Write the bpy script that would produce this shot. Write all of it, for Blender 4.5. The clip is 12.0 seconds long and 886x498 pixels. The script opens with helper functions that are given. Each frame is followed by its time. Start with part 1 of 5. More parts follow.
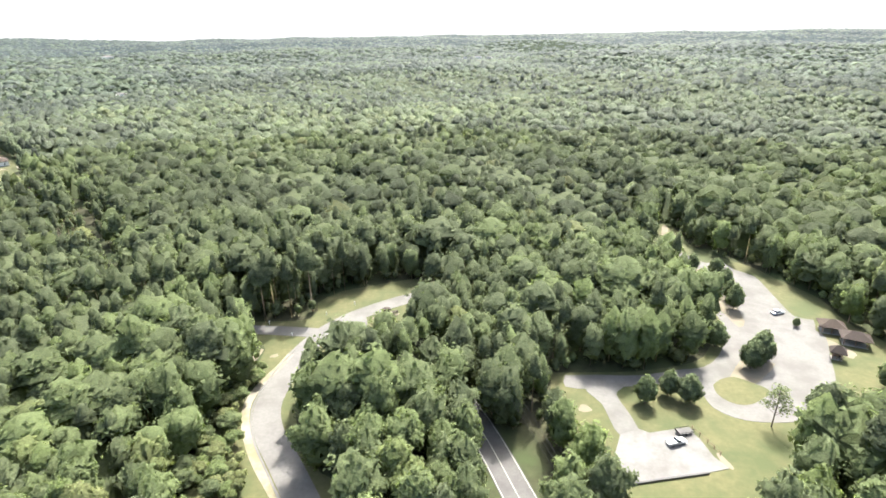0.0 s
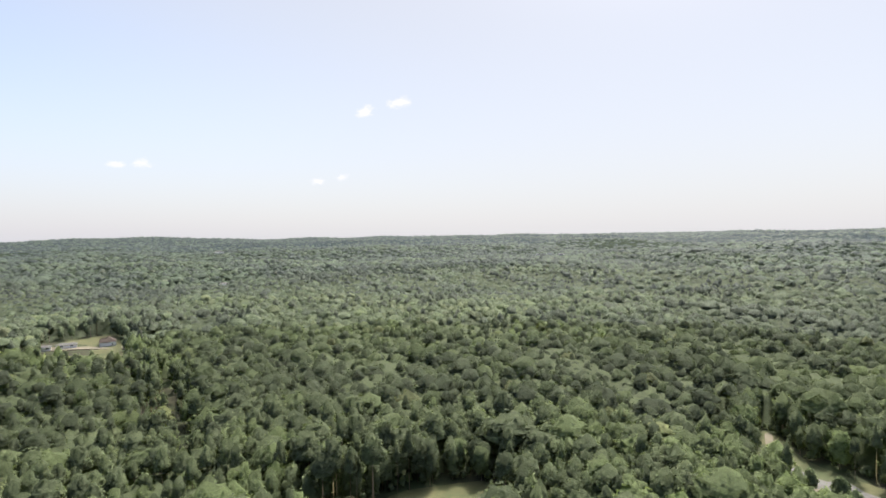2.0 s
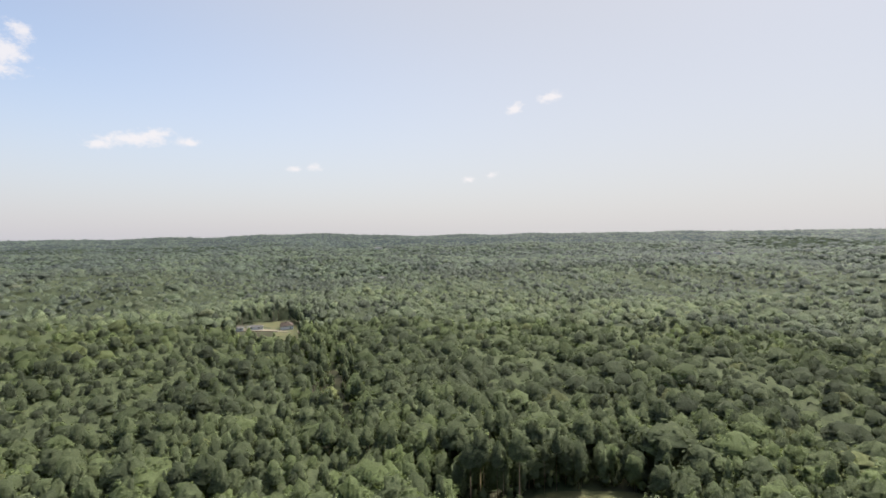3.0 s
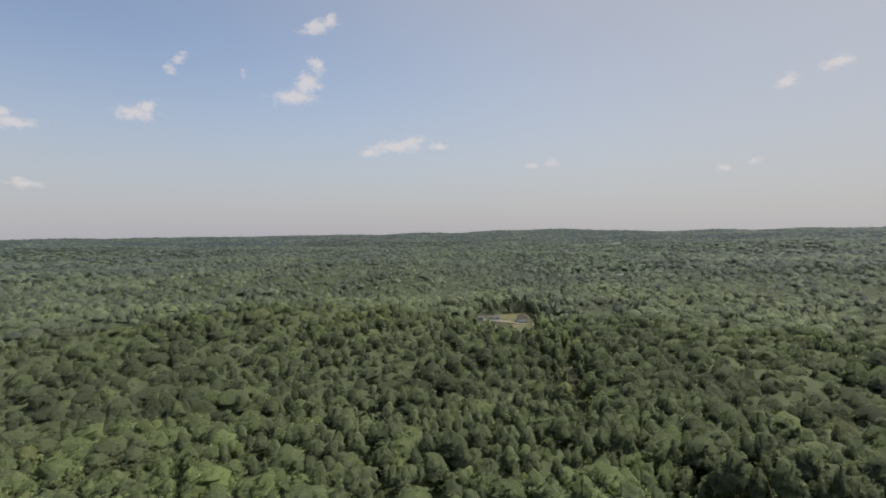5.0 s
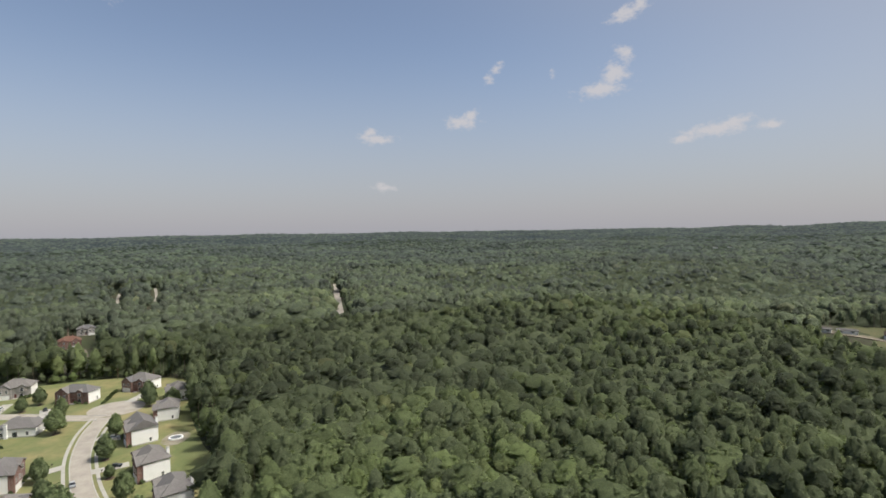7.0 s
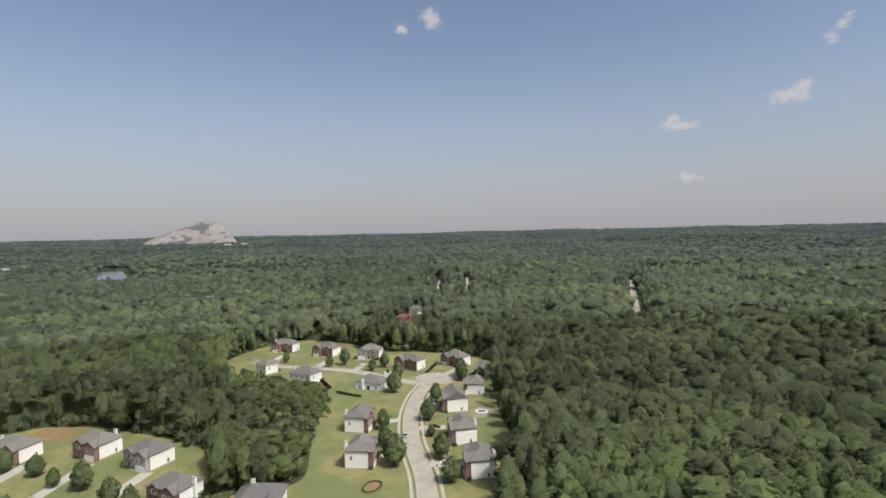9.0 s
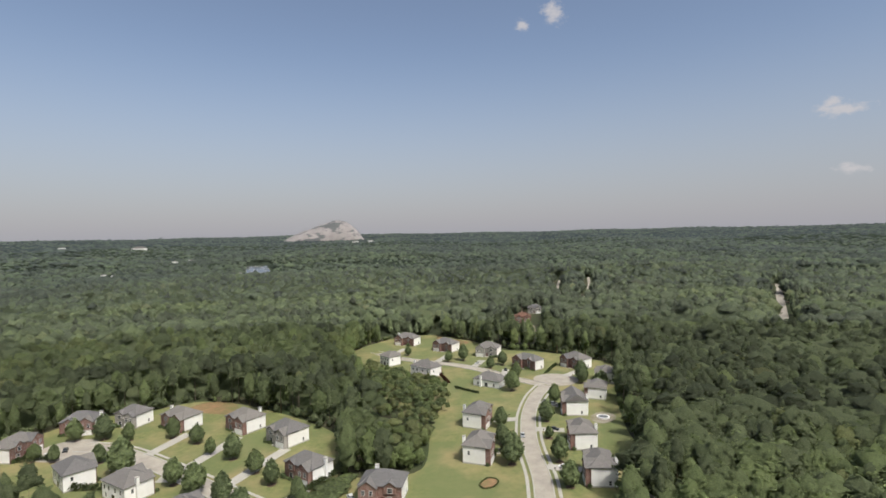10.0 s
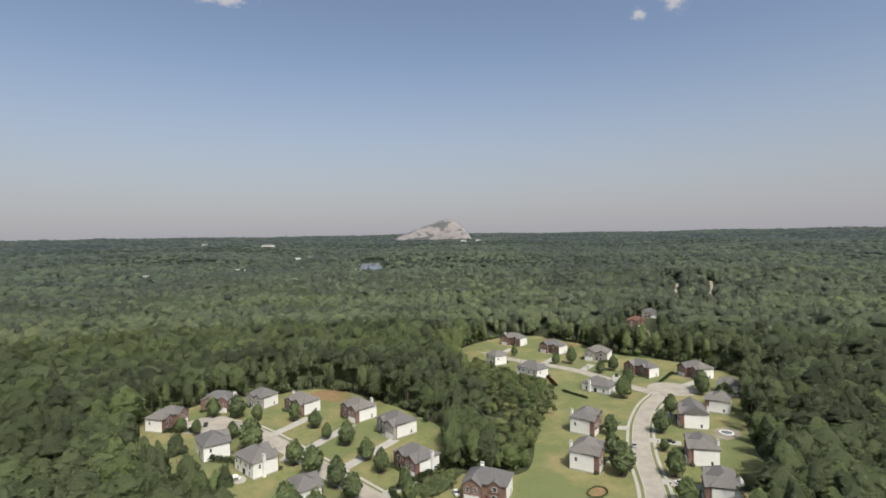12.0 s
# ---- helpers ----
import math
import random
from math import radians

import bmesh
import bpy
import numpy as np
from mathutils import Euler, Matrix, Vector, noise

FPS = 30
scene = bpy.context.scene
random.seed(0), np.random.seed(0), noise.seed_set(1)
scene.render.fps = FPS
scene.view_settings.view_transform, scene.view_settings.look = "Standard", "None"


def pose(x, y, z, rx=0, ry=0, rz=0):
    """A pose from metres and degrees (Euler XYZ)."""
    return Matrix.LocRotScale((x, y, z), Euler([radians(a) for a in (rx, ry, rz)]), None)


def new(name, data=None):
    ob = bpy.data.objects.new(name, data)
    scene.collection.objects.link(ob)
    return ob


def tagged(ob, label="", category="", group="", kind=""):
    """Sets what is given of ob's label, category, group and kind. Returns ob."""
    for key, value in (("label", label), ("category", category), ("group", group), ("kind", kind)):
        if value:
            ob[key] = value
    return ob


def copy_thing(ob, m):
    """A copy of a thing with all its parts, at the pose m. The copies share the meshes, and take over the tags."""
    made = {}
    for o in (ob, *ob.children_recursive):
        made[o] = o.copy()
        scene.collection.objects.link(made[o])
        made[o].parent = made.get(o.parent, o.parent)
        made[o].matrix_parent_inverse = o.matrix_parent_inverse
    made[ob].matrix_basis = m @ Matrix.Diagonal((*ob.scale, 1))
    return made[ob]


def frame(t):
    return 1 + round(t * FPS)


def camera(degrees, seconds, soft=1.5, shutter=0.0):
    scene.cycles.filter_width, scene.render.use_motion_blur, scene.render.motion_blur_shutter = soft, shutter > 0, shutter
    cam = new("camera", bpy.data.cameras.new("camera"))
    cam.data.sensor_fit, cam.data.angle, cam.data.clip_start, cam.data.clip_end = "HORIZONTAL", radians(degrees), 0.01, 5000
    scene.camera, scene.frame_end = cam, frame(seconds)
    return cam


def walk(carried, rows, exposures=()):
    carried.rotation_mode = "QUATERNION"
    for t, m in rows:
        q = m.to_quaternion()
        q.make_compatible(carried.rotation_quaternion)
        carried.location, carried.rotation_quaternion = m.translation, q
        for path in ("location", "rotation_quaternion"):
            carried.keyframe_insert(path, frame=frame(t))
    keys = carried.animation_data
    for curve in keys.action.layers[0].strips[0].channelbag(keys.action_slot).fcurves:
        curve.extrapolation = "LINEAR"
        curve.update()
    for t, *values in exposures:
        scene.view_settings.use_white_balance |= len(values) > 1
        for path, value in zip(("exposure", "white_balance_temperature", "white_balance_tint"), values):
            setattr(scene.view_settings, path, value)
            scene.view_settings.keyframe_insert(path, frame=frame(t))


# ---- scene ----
cam = camera(79.27, 12.0, 1.65)
EYE_HEIGHT = 88.0
# seconds, heading, tilt, lean
TURN = (
    (0.0, 0.0, 68.21, 0.88), (0.1, 0.16, 73.3, 0.9), (0.2, 0.32, 77.1, 0.95), (0.3, 0.5, 81.9, 1.0), (0.4, 0.67, 85.6, 1.0),
    (0.5, 0.83, 88.3, 1.0), (0.6, 0.92, 88.6, 0.98), (1.0, 1.11, 88.64, 0.94), (1.5, 2.52, 88.57, 0.92), (2.0, 7.83, 88.54, 0.92),
    (2.5, 15.52, 88.49, 0.9), (3.0, 23.67, 88.45, 0.82), (3.5, 31.29, 88.4, 0.77), (5.5, 54.2, 88.28, 0.88),
    (6.0, 61.04, 88.22, 0.9), (6.5, 70.38, 88.19, 0.95), (7.0, 80.35, 88.12, 0.96), (9.0, 111.21, 88.18, 1.25),
    (9.5, 117.84, 88.21, 1.23), (10.0, 123.9, 88.25, 1.19), (10.5, 129.42, 88.29, 1.08), (11.0, 133.45, 88.29, 0.92),
    (11.5, 134.52, 88.35, 0.9), (12.0, 135.36, 88.38, 0.91))
EXPOSURES = ((0.0, 2.31, 6250, 10), (0.5, 2.12, 6250, 10), (1.0, 1.9, 6250, 10), (1.5, 1.58, 6250, 10), (2.5, 1.26, 6350, 10),
             (3.5, 0.99, 6400, 10), (5.5, 0.55, 6350, 10), (7.0, 0.49, 6300, 10), (9.0, 0.45, 6300, 10), (12.0, 0.44, 6300, 10))
walk(cam, [(t, pose(0, 0, EYE_HEIGHT, tilt, lean, heading)) for t, heading, tilt, lean in TURN], EXPOSURES)

# ---- light ----
SUN_HEADING, SUN_HEIGHT = -18.0, 54.0      # degrees, heading counted like the camera's
world = bpy.data.worlds.new("sky")
scene.world = world
world.use_nodes = True
wn, wl = world.node_tree.nodes, world.node_tree.links
sky = wn.new("ShaderNodeTexSky")
sky.sky_type = "NISHITA"
sky.sun_disc = False
sky.sun_elevation = radians(SUN_HEIGHT)
sky.sun_rotation = radians(-SUN_HEADING)
sky.altitude = 300
sky.air_density, sky.dust_density, sky.ozone_density = 1.0, 1.0, 1.0
wc = wn.new("ShaderNodeTexCoord")
wz = wn.new("ShaderNodeSeparateXYZ")
wl.new(wc.outputs["Generated"], wz.inputs[0])
# haze low over the horizon, brighter towards the sun
toward = wn.new("ShaderNodeVectorMath")
toward.operation = "DOT_PRODUCT"
toward.inputs[1].default_value = (-math.sin(radians(SUN_HEADING)), math.cos(radians(SUN_HEADING)), 0.25)
wl.new(wc.outputs["Generated"], toward.inputs[0])
glow = wn.new("ShaderNodeValToRGB")
glow.color_ramp.elements.new(0.5)
for e, (p, c) in zip(glow.color_ramp.elements, ((0.0, (3.9, 3.86, 4.2)), (0.5, (3.95, 3.9, 4.15)), (1.0, (4.2, 4.15, 4.2)))):
    e.position, e.color = p, (*c, 1)
wl.new(toward.outputs["Value"], glow.inputs[0])
low = wn.new("ShaderNodeMapRange")
low.interpolation_type = "SMOOTHSTEP"
for k, v in ((1, -0.05), (2, 0.34), (3, 0.95), (4, 0.06)):
    low.inputs[k].default_value = v
wl.new(wz.outputs[2], low.inputs[0])
wm = wn.new("ShaderNodeMix")
wm.data_type = "RGBA"
wl.new(low.outputs[0], wm.inputs[0])
clear = wn.new("ShaderNodeMix")
clear.data_type, clear.blend_type = "RGBA", "MULTIPLY"
clear.inputs[0].default_value, clear.inputs[7].default_value = 1.0, (1.46, 1.3, 1.21, 1)
wl.new(sky.outputs[0], clear.inputs[6])
wl.new(clear.outputs[2], wm.inputs[6])
wl.new(glow.outputs[0], wm.inputs[7])


def cloud_part(heading, height, width, tall, lean=0.0, dense=1.0):
    """1, or dense, in the middle of a cloud's puff, falling to 0 at its rim and far below outside; sizes in degrees."""
    a, e = radians(heading), radians(height)
    m = wn.new("ShaderNodeMapping")
    m.vector_type = "TEXTURE"
    m.inputs["Location"].default_value = (-math.sin(a) * math.cos(e), math.cos(a) * math.cos(e), math.sin(e))
    m.inputs["Rotation"].default_value = (Matrix.Rotation(a, 3, "Z") @ Matrix.Rotation(e, 3, "X") @ Matrix.Rotation(radians(-lean), 3, "Y")).to_euler()
    m.inputs["Scale"].default_value = (radians(width) / 2, 0.3, radians(tall) / 2)
    wl.new(wc.outputs["Generated"], m.inputs[0])
    d = wn.new("ShaderNodeVectorMath")
    d.operation = "LENGTH"
    wl.new(m.outputs[0], d.inputs[0])
    s = wn.new("ShaderNodeMath")
    s.operation = "SUBTRACT"
    s.inputs[0].default_value = dense
    wl.new(d.outputs["Value"], s.inputs[1])
    return s.outputs[0]


# fair-weather clouds: heading, height, width, depth, lean, all in degrees
CLOUDS_A = ((61.2, 20.6, 4.4, 1.7, 18), (60.0, 21.2, 1.8, 1.3, 30), (74.4, 16.6, 2.6, 1.2, 42, 0.9), (75.2, 15.6, 1.6, 1.5, 20, 0.85), (63.9, 13.9, 6.0, 1.7, 6), (62.4, 15.3, 3.4, 3.0, 30), (61.5, 17.0, 1.6, 2.4, 40),
            (78.2, 11.4, 4.2, 1.7, 0), (77.2, 12.1, 2.2, 1.4, 20), (87.3, 9.8, 4.4, 1.4, 0), (87.9, 10.4, 1.6, 1.3, 0), (68.6, 15.8, 1.2, 1.2, 30, 0.75), (115.2, 20.6, 1.5, 1.3, 0))
CLOUDS_B = ((53.4, 9.2, 6.6, 1.8, 4), (51.8, 9.6, 3.4, 1.6, 10), (56.2, 8.5, 2.6, 1.0, 0), (48.9, 9.2, 2.6, 1.0, 0), (86.5, 4.7, 3.2, 1.1, 0), (86.9, 5.0, 1.4, 0.9, 0), (38.9, 6.9, 2.6, 0.9, 0, 0.85), (36.9, 7.1, 2.0, 1.2, 0, 0.9),
            (20.8, 5.8, 2.2, 1.1, 0, 0.75), (18.6, 6.2, 2.2, 1.0, 12, 0.75), (15.9, 12.9, 2.2, 1.3, 15), (12.2, 13.9, 3.2, 1.2, 14), (111.9, 21.4, 2.8, 2.2, -35), (157.4, 22.2, 5.6, 1.2, 0))
cover = None
for row in CLOUDS_A + CLOUDS_B:
    one = cloud_part(*row)
    if cover is not None:
        top = wn.new("ShaderNodeMath")
        top.operation = "MAXIMUM"
        wl.new(cover, top.inputs[0])
        wl.new(one, top.inputs[1])
        one = top.outputs[0]
    cover = one
wisp = wn.new("ShaderNodeTexNoise")
wisp.inputs["Scale"].default_value, wisp.inputs["Detail"].default_value, wisp.inputs["Roughness"].default_value = 58.0, 9.0, 0.66
stretch = wn.new("ShaderNodeMapping")
stretch.inputs["Scale"].default_value = (1.0, 1.0, 1.7)
wl.new(wc.outputs["Generated"], stretch.inputs[0])
wl.new(stretch.outputs[0], wisp.inputs["Vector"])
ragged = wn.new("ShaderNodeMath")
ragged.operation = "MULTIPLY_ADD"
ragged.inputs[1].default_value = 2.4
wl.new(wisp.outputs[0], ragged.inputs[0])
wl.new(cover, ragged.inputs[2])
edge = wn.new("ShaderNodeMapRange")
edge.interpolation_type = "SMOOTHSTEP"
for k, v in ((1, 1.12), (2, 2.1), (3, 0.0), (4, 0.82)):
    edge.inputs[k].default_value = v
wl.new(ragged.outputs[0], edge.inputs[0])
wk = wn.new("ShaderNodeMix")
wk.data_type = "RGBA"
wk.inputs[7].default_value = (6.3, 5.95, 5.9, 1)
wl.new(edge.outputs[0], wk.inputs[0])
# wide bright veil of haze round the sun itself
near_sun = wn.new("ShaderNodeVectorMath")
near_sun.operation = "DOT_PRODUCT"
near_sun.inputs[1].default_value = (-math.sin(radians(SUN_HEADING)) * math.cos(radians(SUN_HEIGHT)), math.cos(radians(SUN_HEADING)) * math.cos(radians(SUN_HEIGHT)), math.sin(radians(SUN_HEIGHT)))
wl.new(wc.outputs["Generated"], near_sun.inputs[0])
floor_ = wn.new("ShaderNodeMath")
floor_.operation = "MAXIMUM"
floor_.inputs[1].default_value = 0.0
wl.new(near_sun.outputs["Value"], floor_.inputs[0])
fall = wn.new("ShaderNodeMath")
fall.operation = "POWER"
fall.inputs[1].default_value = 40.0
wl.new(floor_.outputs[0], fall.inputs[0])
veil = wn.new("ShaderNodeMix")
veil.data_type, veil.blend_type = "RGBA", "ADD"
veil.inputs[7].default_value = (165.0, 156.0, 140.0, 1)
wl.new(fall.outputs[0], veil.inputs[0])
broad_ = wn.new("ShaderNodeMapRange")
broad_.interpolation_type = "SMOOTHSTEP"
for k, v in ((1, 0.15), (2, 0.85), (3, 0.0), (4, 0.8)):
    broad_.inputs[k].default_value = v
wl.new(near_sun.outputs["Value"], broad_.inputs[0])
milky = wn.new("ShaderNodeMix")
milky.data_type = "RGBA"
milky.inputs[7].default_value = (4.25, 4.2, 4.3, 1)
wl.new(broad_.outputs[0], milky.inputs[0])
wl.new(wm.outputs[2], milky.inputs[6])
wl.new(milky.outputs[2], veil.inputs[6])
wl.new(veil.outputs[2], wk.inputs[6])
wl.new(wk.outputs[2], wn["Background"].inputs[0])
wn["Background"].inputs[1].default_value = 0.07
sun = new("sun", bpy.data.lights.new("sun", "SUN"))
sun.data.energy, sun.data.angle, sun.data.color = 2.0, radians(0.9), (1.0, 0.94, 0.85)
sun.matrix_world = pose(0, 0, 300, 90 - SUN_HEIGHT, 0, SUN_HEADING + 180) @ Matrix.Identity(4)


# ---- materials ----
def material(name, rough=0.8):
    m = bpy.data.materials.new(name)
    m.use_nodes = True
    nt = m.node_tree
    b = nt.nodes["Principled BSDF"]
    b.inputs["Roughness"].default_value = rough
    b.inputs["Specular IOR Level"].default_value = 0.3
    return m, nt, b


def node(nt, kind, **values):
    n = nt.nodes.new(kind)
    for key, value in values.items():
        n.inputs[key.replace("_", " ")].default_value = value
    return n


def ramp(nt, source, stops):
    r = nt.nodes.new("ShaderNodeValToRGB")
    while len(r.color_ramp.elements) < len(stops):
        r.color_ramp.elements.new(0.5)
    for e, (p, c) in zip(r.color_ramp.elements, stops):
        e.position, e.color = p, (*c, 1)
    nt.links.new(source, r.inputs[0])
    return r.outputs[0]


def mixed(nt, a, b, factor, how="MIX"):
    m = nt.nodes.new("ShaderNodeMix")
    m.data_type, m.blend_type = "RGBA", how
    for socket, value in ((m.inputs[0], factor), (m.inputs[6], a), (m.inputs[7], b)):
        if isinstance(value, (int, float)):
            socket.default_value = value
        elif isinstance(value, tuple):
            socket.default_value = (*value, 1)
        else:
            nt.links.new(value, socket)
    return m.outputs[2]


def noise_of(nt, scale, detail=4.0, rough=0.6, where="Object"):
    tc = nt.nodes.new("ShaderNodeTexCoord")
    n = node(nt, "ShaderNodeTexNoise", Scale=scale, Detail=detail, Roughness=rough)
    nt.links.new(tc.outputs[where], n.inputs["Vector"])
    return n.outputs[0]


def surface(name, dark, light, scale, rough=0.85, stain=None, stain_scale=0.05, bump=0.2, lush=None, lush_scale=0.03):
    """Mottled surface: grain between two colours, broad stains over it, and stretches of a third colour."""
    m, nt, b = material(name, rough)
    col = ramp(nt, noise_of(nt, scale, 6), ((0.3, dark), (0.7, light)))
    if stain:
        big = ramp(nt, noise_of(nt, stain_scale, 5, 0.65), ((0.42, (0, 0, 0)), (0.62, (1, 1, 1))))
        col = mixed(nt, col, stain, big)
    if lush:
        wide = ramp(nt, noise_of(nt, lush_scale, 4, 0.55), ((0.48, (0, 0, 0)), (0.58, (0.75, 0.75, 0.75))))
        col = mixed(nt, col, lush, wide)
    nt.links.new(col, b.inputs["Base Color"])
    if bump:
        bm_ = node(nt, "ShaderNodeBump", Strength=bump, Distance=0.05)
        nt.links.new(noise_of(nt, scale * 2, 5), bm_.inputs["Height"])
        nt.links.new(bm_.outputs[0], b.inputs["Normal"])
    return m


def foliage(name, own, stops, through_light=0.35, relief=1.0):
    """Leaves: a hue for each tree, a little change from clump to clump, light shining through."""
    m, nt, b = material(name, 0.65)
    if own:
        seed = nt.nodes.new("ShaderNodeObjectInfo").outputs["Random"]
    else:
        a = nt.nodes.new("ShaderNodeAttribute")
        a.attribute_name = "tint"
        seed = a.outputs["Fac"]
    col = ramp(nt, seed, stops)
    geo = nt.nodes.new("ShaderNodeNewGeometry")
    var = ramp(nt, geo.outputs["Random Per Island"], ((0.0, (0.78, 0.78, 0.8)), (1.0, (1.22, 1.22, 1.17))))
    col = mixed(nt, col, var, 1.0, "MULTIPLY")
    grain = noise_of(nt, 2.2, 5, 0.72)
    sprays = ramp(nt, grain, ((0.3, (0.72, 0.73, 0.75)), (0.5, (1.0, 1.0, 1.0)), (0.7, (1.3, 1.3, 1.22))))
    col = mixed(nt, col, sprays, 1.0, "MULTIPLY")
    if not own:
        stem = nt.nodes.new("ShaderNodeMath")
        stem.operation = "GREATER_THAN"
        stem.inputs[1].default_value = 1.5
        nt.links.new(seed, stem.inputs[0])
        col = mixed(nt, col, (0.27, 0.22, 0.18), stem.outputs[0])
    nt.links.new(col, b.inputs["Base Color"])
    b.inputs["Specular IOR Level"].default_value = 0.08
    sprigs = node(nt, "ShaderNodeBump", Strength=relief, Distance=1.3)
    nt.links.new(noise_of(nt, 0.62, 5, 0.7), sprigs.inputs["Height"])
    nt.links.new(sprigs.outputs[0], b.inputs["Normal"])
    tr = nt.nodes.new("ShaderNodeBsdfTranslucent")
    nt.links.new(mixed(nt, col, (1.22, 1.27, 0.85), 1.0, "MULTIPLY"), tr.inputs[0])
    mx = nt.nodes.new("ShaderNodeMixShader")
    mx.inputs[0].default_value = through_light
    nt.links.new(b.outputs[0], mx.inputs[1])
    nt.links.new(tr.outputs[0], mx.inputs[2])
    nt.links.new(mx.outputs[0], nt.nodes["Material Output"].inputs[0])
    return m


WOOD_GREENS = ((0.0, (0.0991, 0.1113, 0.0679)), (0.25, (0.1177, 0.1332, 0.0766)), (0.5, (0.1343, 0.1557, 0.0799)), (0.75, (0.1483, 0.1735, 0.0843)), (0.93, (0.1573, 0.1871, 0.0812)), (1.0, (0.1767, 0.1706, 0.0926)))
GARDEN_GREENS = ((0.0, (0.145, 0.178, 0.096)), (0.5, (0.166, 0.205, 0.104)), (1.0, (0.19, 0.234, 0.112)))
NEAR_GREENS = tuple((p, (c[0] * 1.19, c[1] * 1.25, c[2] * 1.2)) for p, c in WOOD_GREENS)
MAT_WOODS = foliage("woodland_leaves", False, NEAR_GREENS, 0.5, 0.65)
# middle distance: same greens, with thin bluish haze put into the leaf colour
MAT_WOODS_HAZED = foliage("hazed_middle_leaves", False, tuple((p, (c[0] * 1.04, c[1] * 1.08, c[2] * 1.15)) for p, c in WOOD_GREENS), 0.55)
MAT_TREE = foliage("tree_leaves", True, NEAR_GREENS, 0.5, 0.6)
MAT_GARDEN = foliage("garden_tree_leaves", True, GARDEN_GREENS)
MAT_HEDGE = foliage("hedge_leaves", True, ((0, (0.095, 0.125, 0.06)), (1, (0.12, 0.155, 0.07))))
MAT_PLUM = foliage("russet_leaves", True, ((0, (0.07, 0.03, 0.02)), (1, (0.09, 0.045, 0.025))))
MAT_BARK = surface("bark", (0.09, 0.07, 0.055), (0.2, 0.165, 0.135), 3.0, 0.9)
MAT_LITTER = surface("forest_floor", (0.035, 0.035, 0.018), (0.07, 0.065, 0.035), 0.6, 0.95, (0.05, 0.07, 0.025), 0.03)
MAT_LAWN = surface("lawn_grass", (0.126, 0.15, 0.055), (0.2, 0.208, 0.078), 0.5, 0.9, (0.26, 0.225, 0.105), 0.05, 0.4, (0.137, 0.163, 0.063), 0.034)
MAT_ROUGH = surface("rough_grass", (0.094, 0.097, 0.04), (0.132, 0.123, 0.057), 0.7, 0.9, (0.073, 0.086, 0.034), 0.06, 0.4)
MAT_CLAY = surface("bare_clay", (0.22, 0.13, 0.07), (0.3, 0.19, 0.1), 0.5, 0.95, (0.16, 0.15, 0.06), 0.08, 0.4)
MAT_SAND = surface("pale_dirt", (0.2, 0.17, 0.125), (0.26, 0.225, 0.17), 0.8, 0.95, (0.165, 0.145, 0.1), 0.1, 0.3)
MAT_CREAM = surface("washed_sand", (0.25, 0.222, 0.172), (0.31, 0.28, 0.222), 1.0, 0.95, (0.2, 0.18, 0.11), 0.15, 0.3)
MAT_ROAD = surface("worn_street_asphalt", (0.356, 0.322, 0.267), (0.426, 0.386, 0.327), 2.0, 0.9, (0.317, 0.287, 0.243), 0.15)
MAT_PALE = surface("bleached_road", (0.154, 0.148, 0.135), (0.184, 0.176, 0.162), 1.2, 0.9, (0.131, 0.125, 0.112), 0.1)
MAT_YARD = surface("bright_concrete", (0.17, 0.165, 0.155), (0.204, 0.2, 0.19), 1.2, 0.9, (0.142, 0.134, 0.121), 0.12)
MAT_ASPHALT = surface("grey_asphalt", (0.11, 0.105, 0.1), (0.14, 0.134, 0.127), 2.0, 0.9, (0.092, 0.088, 0.084), 0.12)
MAT_CONCRETE = surface("pale_concrete", (0.38, 0.36, 0.32), (0.47, 0.45, 0.4), 1.5, 0.9, (0.38, 0.36, 0.32), 0.25)
MAT_PAINT = surface("road_paint", (0.3, 0.29, 0.26), (0.4, 0.39, 0.35), 3.0, 0.7)
MAT_WATER, _nt, _b = material("lake_water", 0.15)
_b.inputs["Base Color"].default_value = (0.17, 0.175, 0.17, 1)
_b.inputs["Specular IOR Level"].default_value = 0.5
_bump = node(_nt, "ShaderNodeBump", Strength=0.05, Distance=0.1)
_nt.links.new(noise_of(_nt, 0.4, 4), _bump.inputs["Height"])
_nt.links.new(_bump.outputs[0], _b.inputs["Normal"])


# ---- mesh helpers ----
def mesh_of(name, co, loops, sizes, mats, tint=None, smooth=False, normals=None):
    """A mesh from flat arrays: corners of faces in loops, corners per face in sizes."""
    me = bpy.data.meshes.new(name)
    co, loops, sizes = np.asarray(co, np.float32), np.asarray(loops, np.int32), np.asarray(sizes, np.int32)
    me.vertices.add(len(co))
    me.vertices.foreach_set("co", co.ravel())
    me.loops.add(len(loops))
    me.loops.foreach_set("vertex_index", loops)
    me.polygons.add(len(sizes))
    me.polygons.foreach_set("loop_start", np.concatenate(([0], np.cumsum(sizes)[:-1])).astype(np.int32))
    me.polygons.foreach_set("use_smooth", np.full(len(sizes), smooth))
    if tint is not None:
        me.attributes.new("tint", "FLOAT", "POINT").data.foreach_set("value", np.asarray(tint, np.float32))
    if normals is not None:
        me.polygons.foreach_set("use_smooth", np.full(len(sizes), True))
        me.attributes.new("custom_normal", "FLOAT_VECTOR", "POINT").data.foreach_set("vector", np.asarray(normals, np.float32).ravel())
    for m in mats:
        me.materials.append(m)
    me.update(calc_edges=True)
    return me


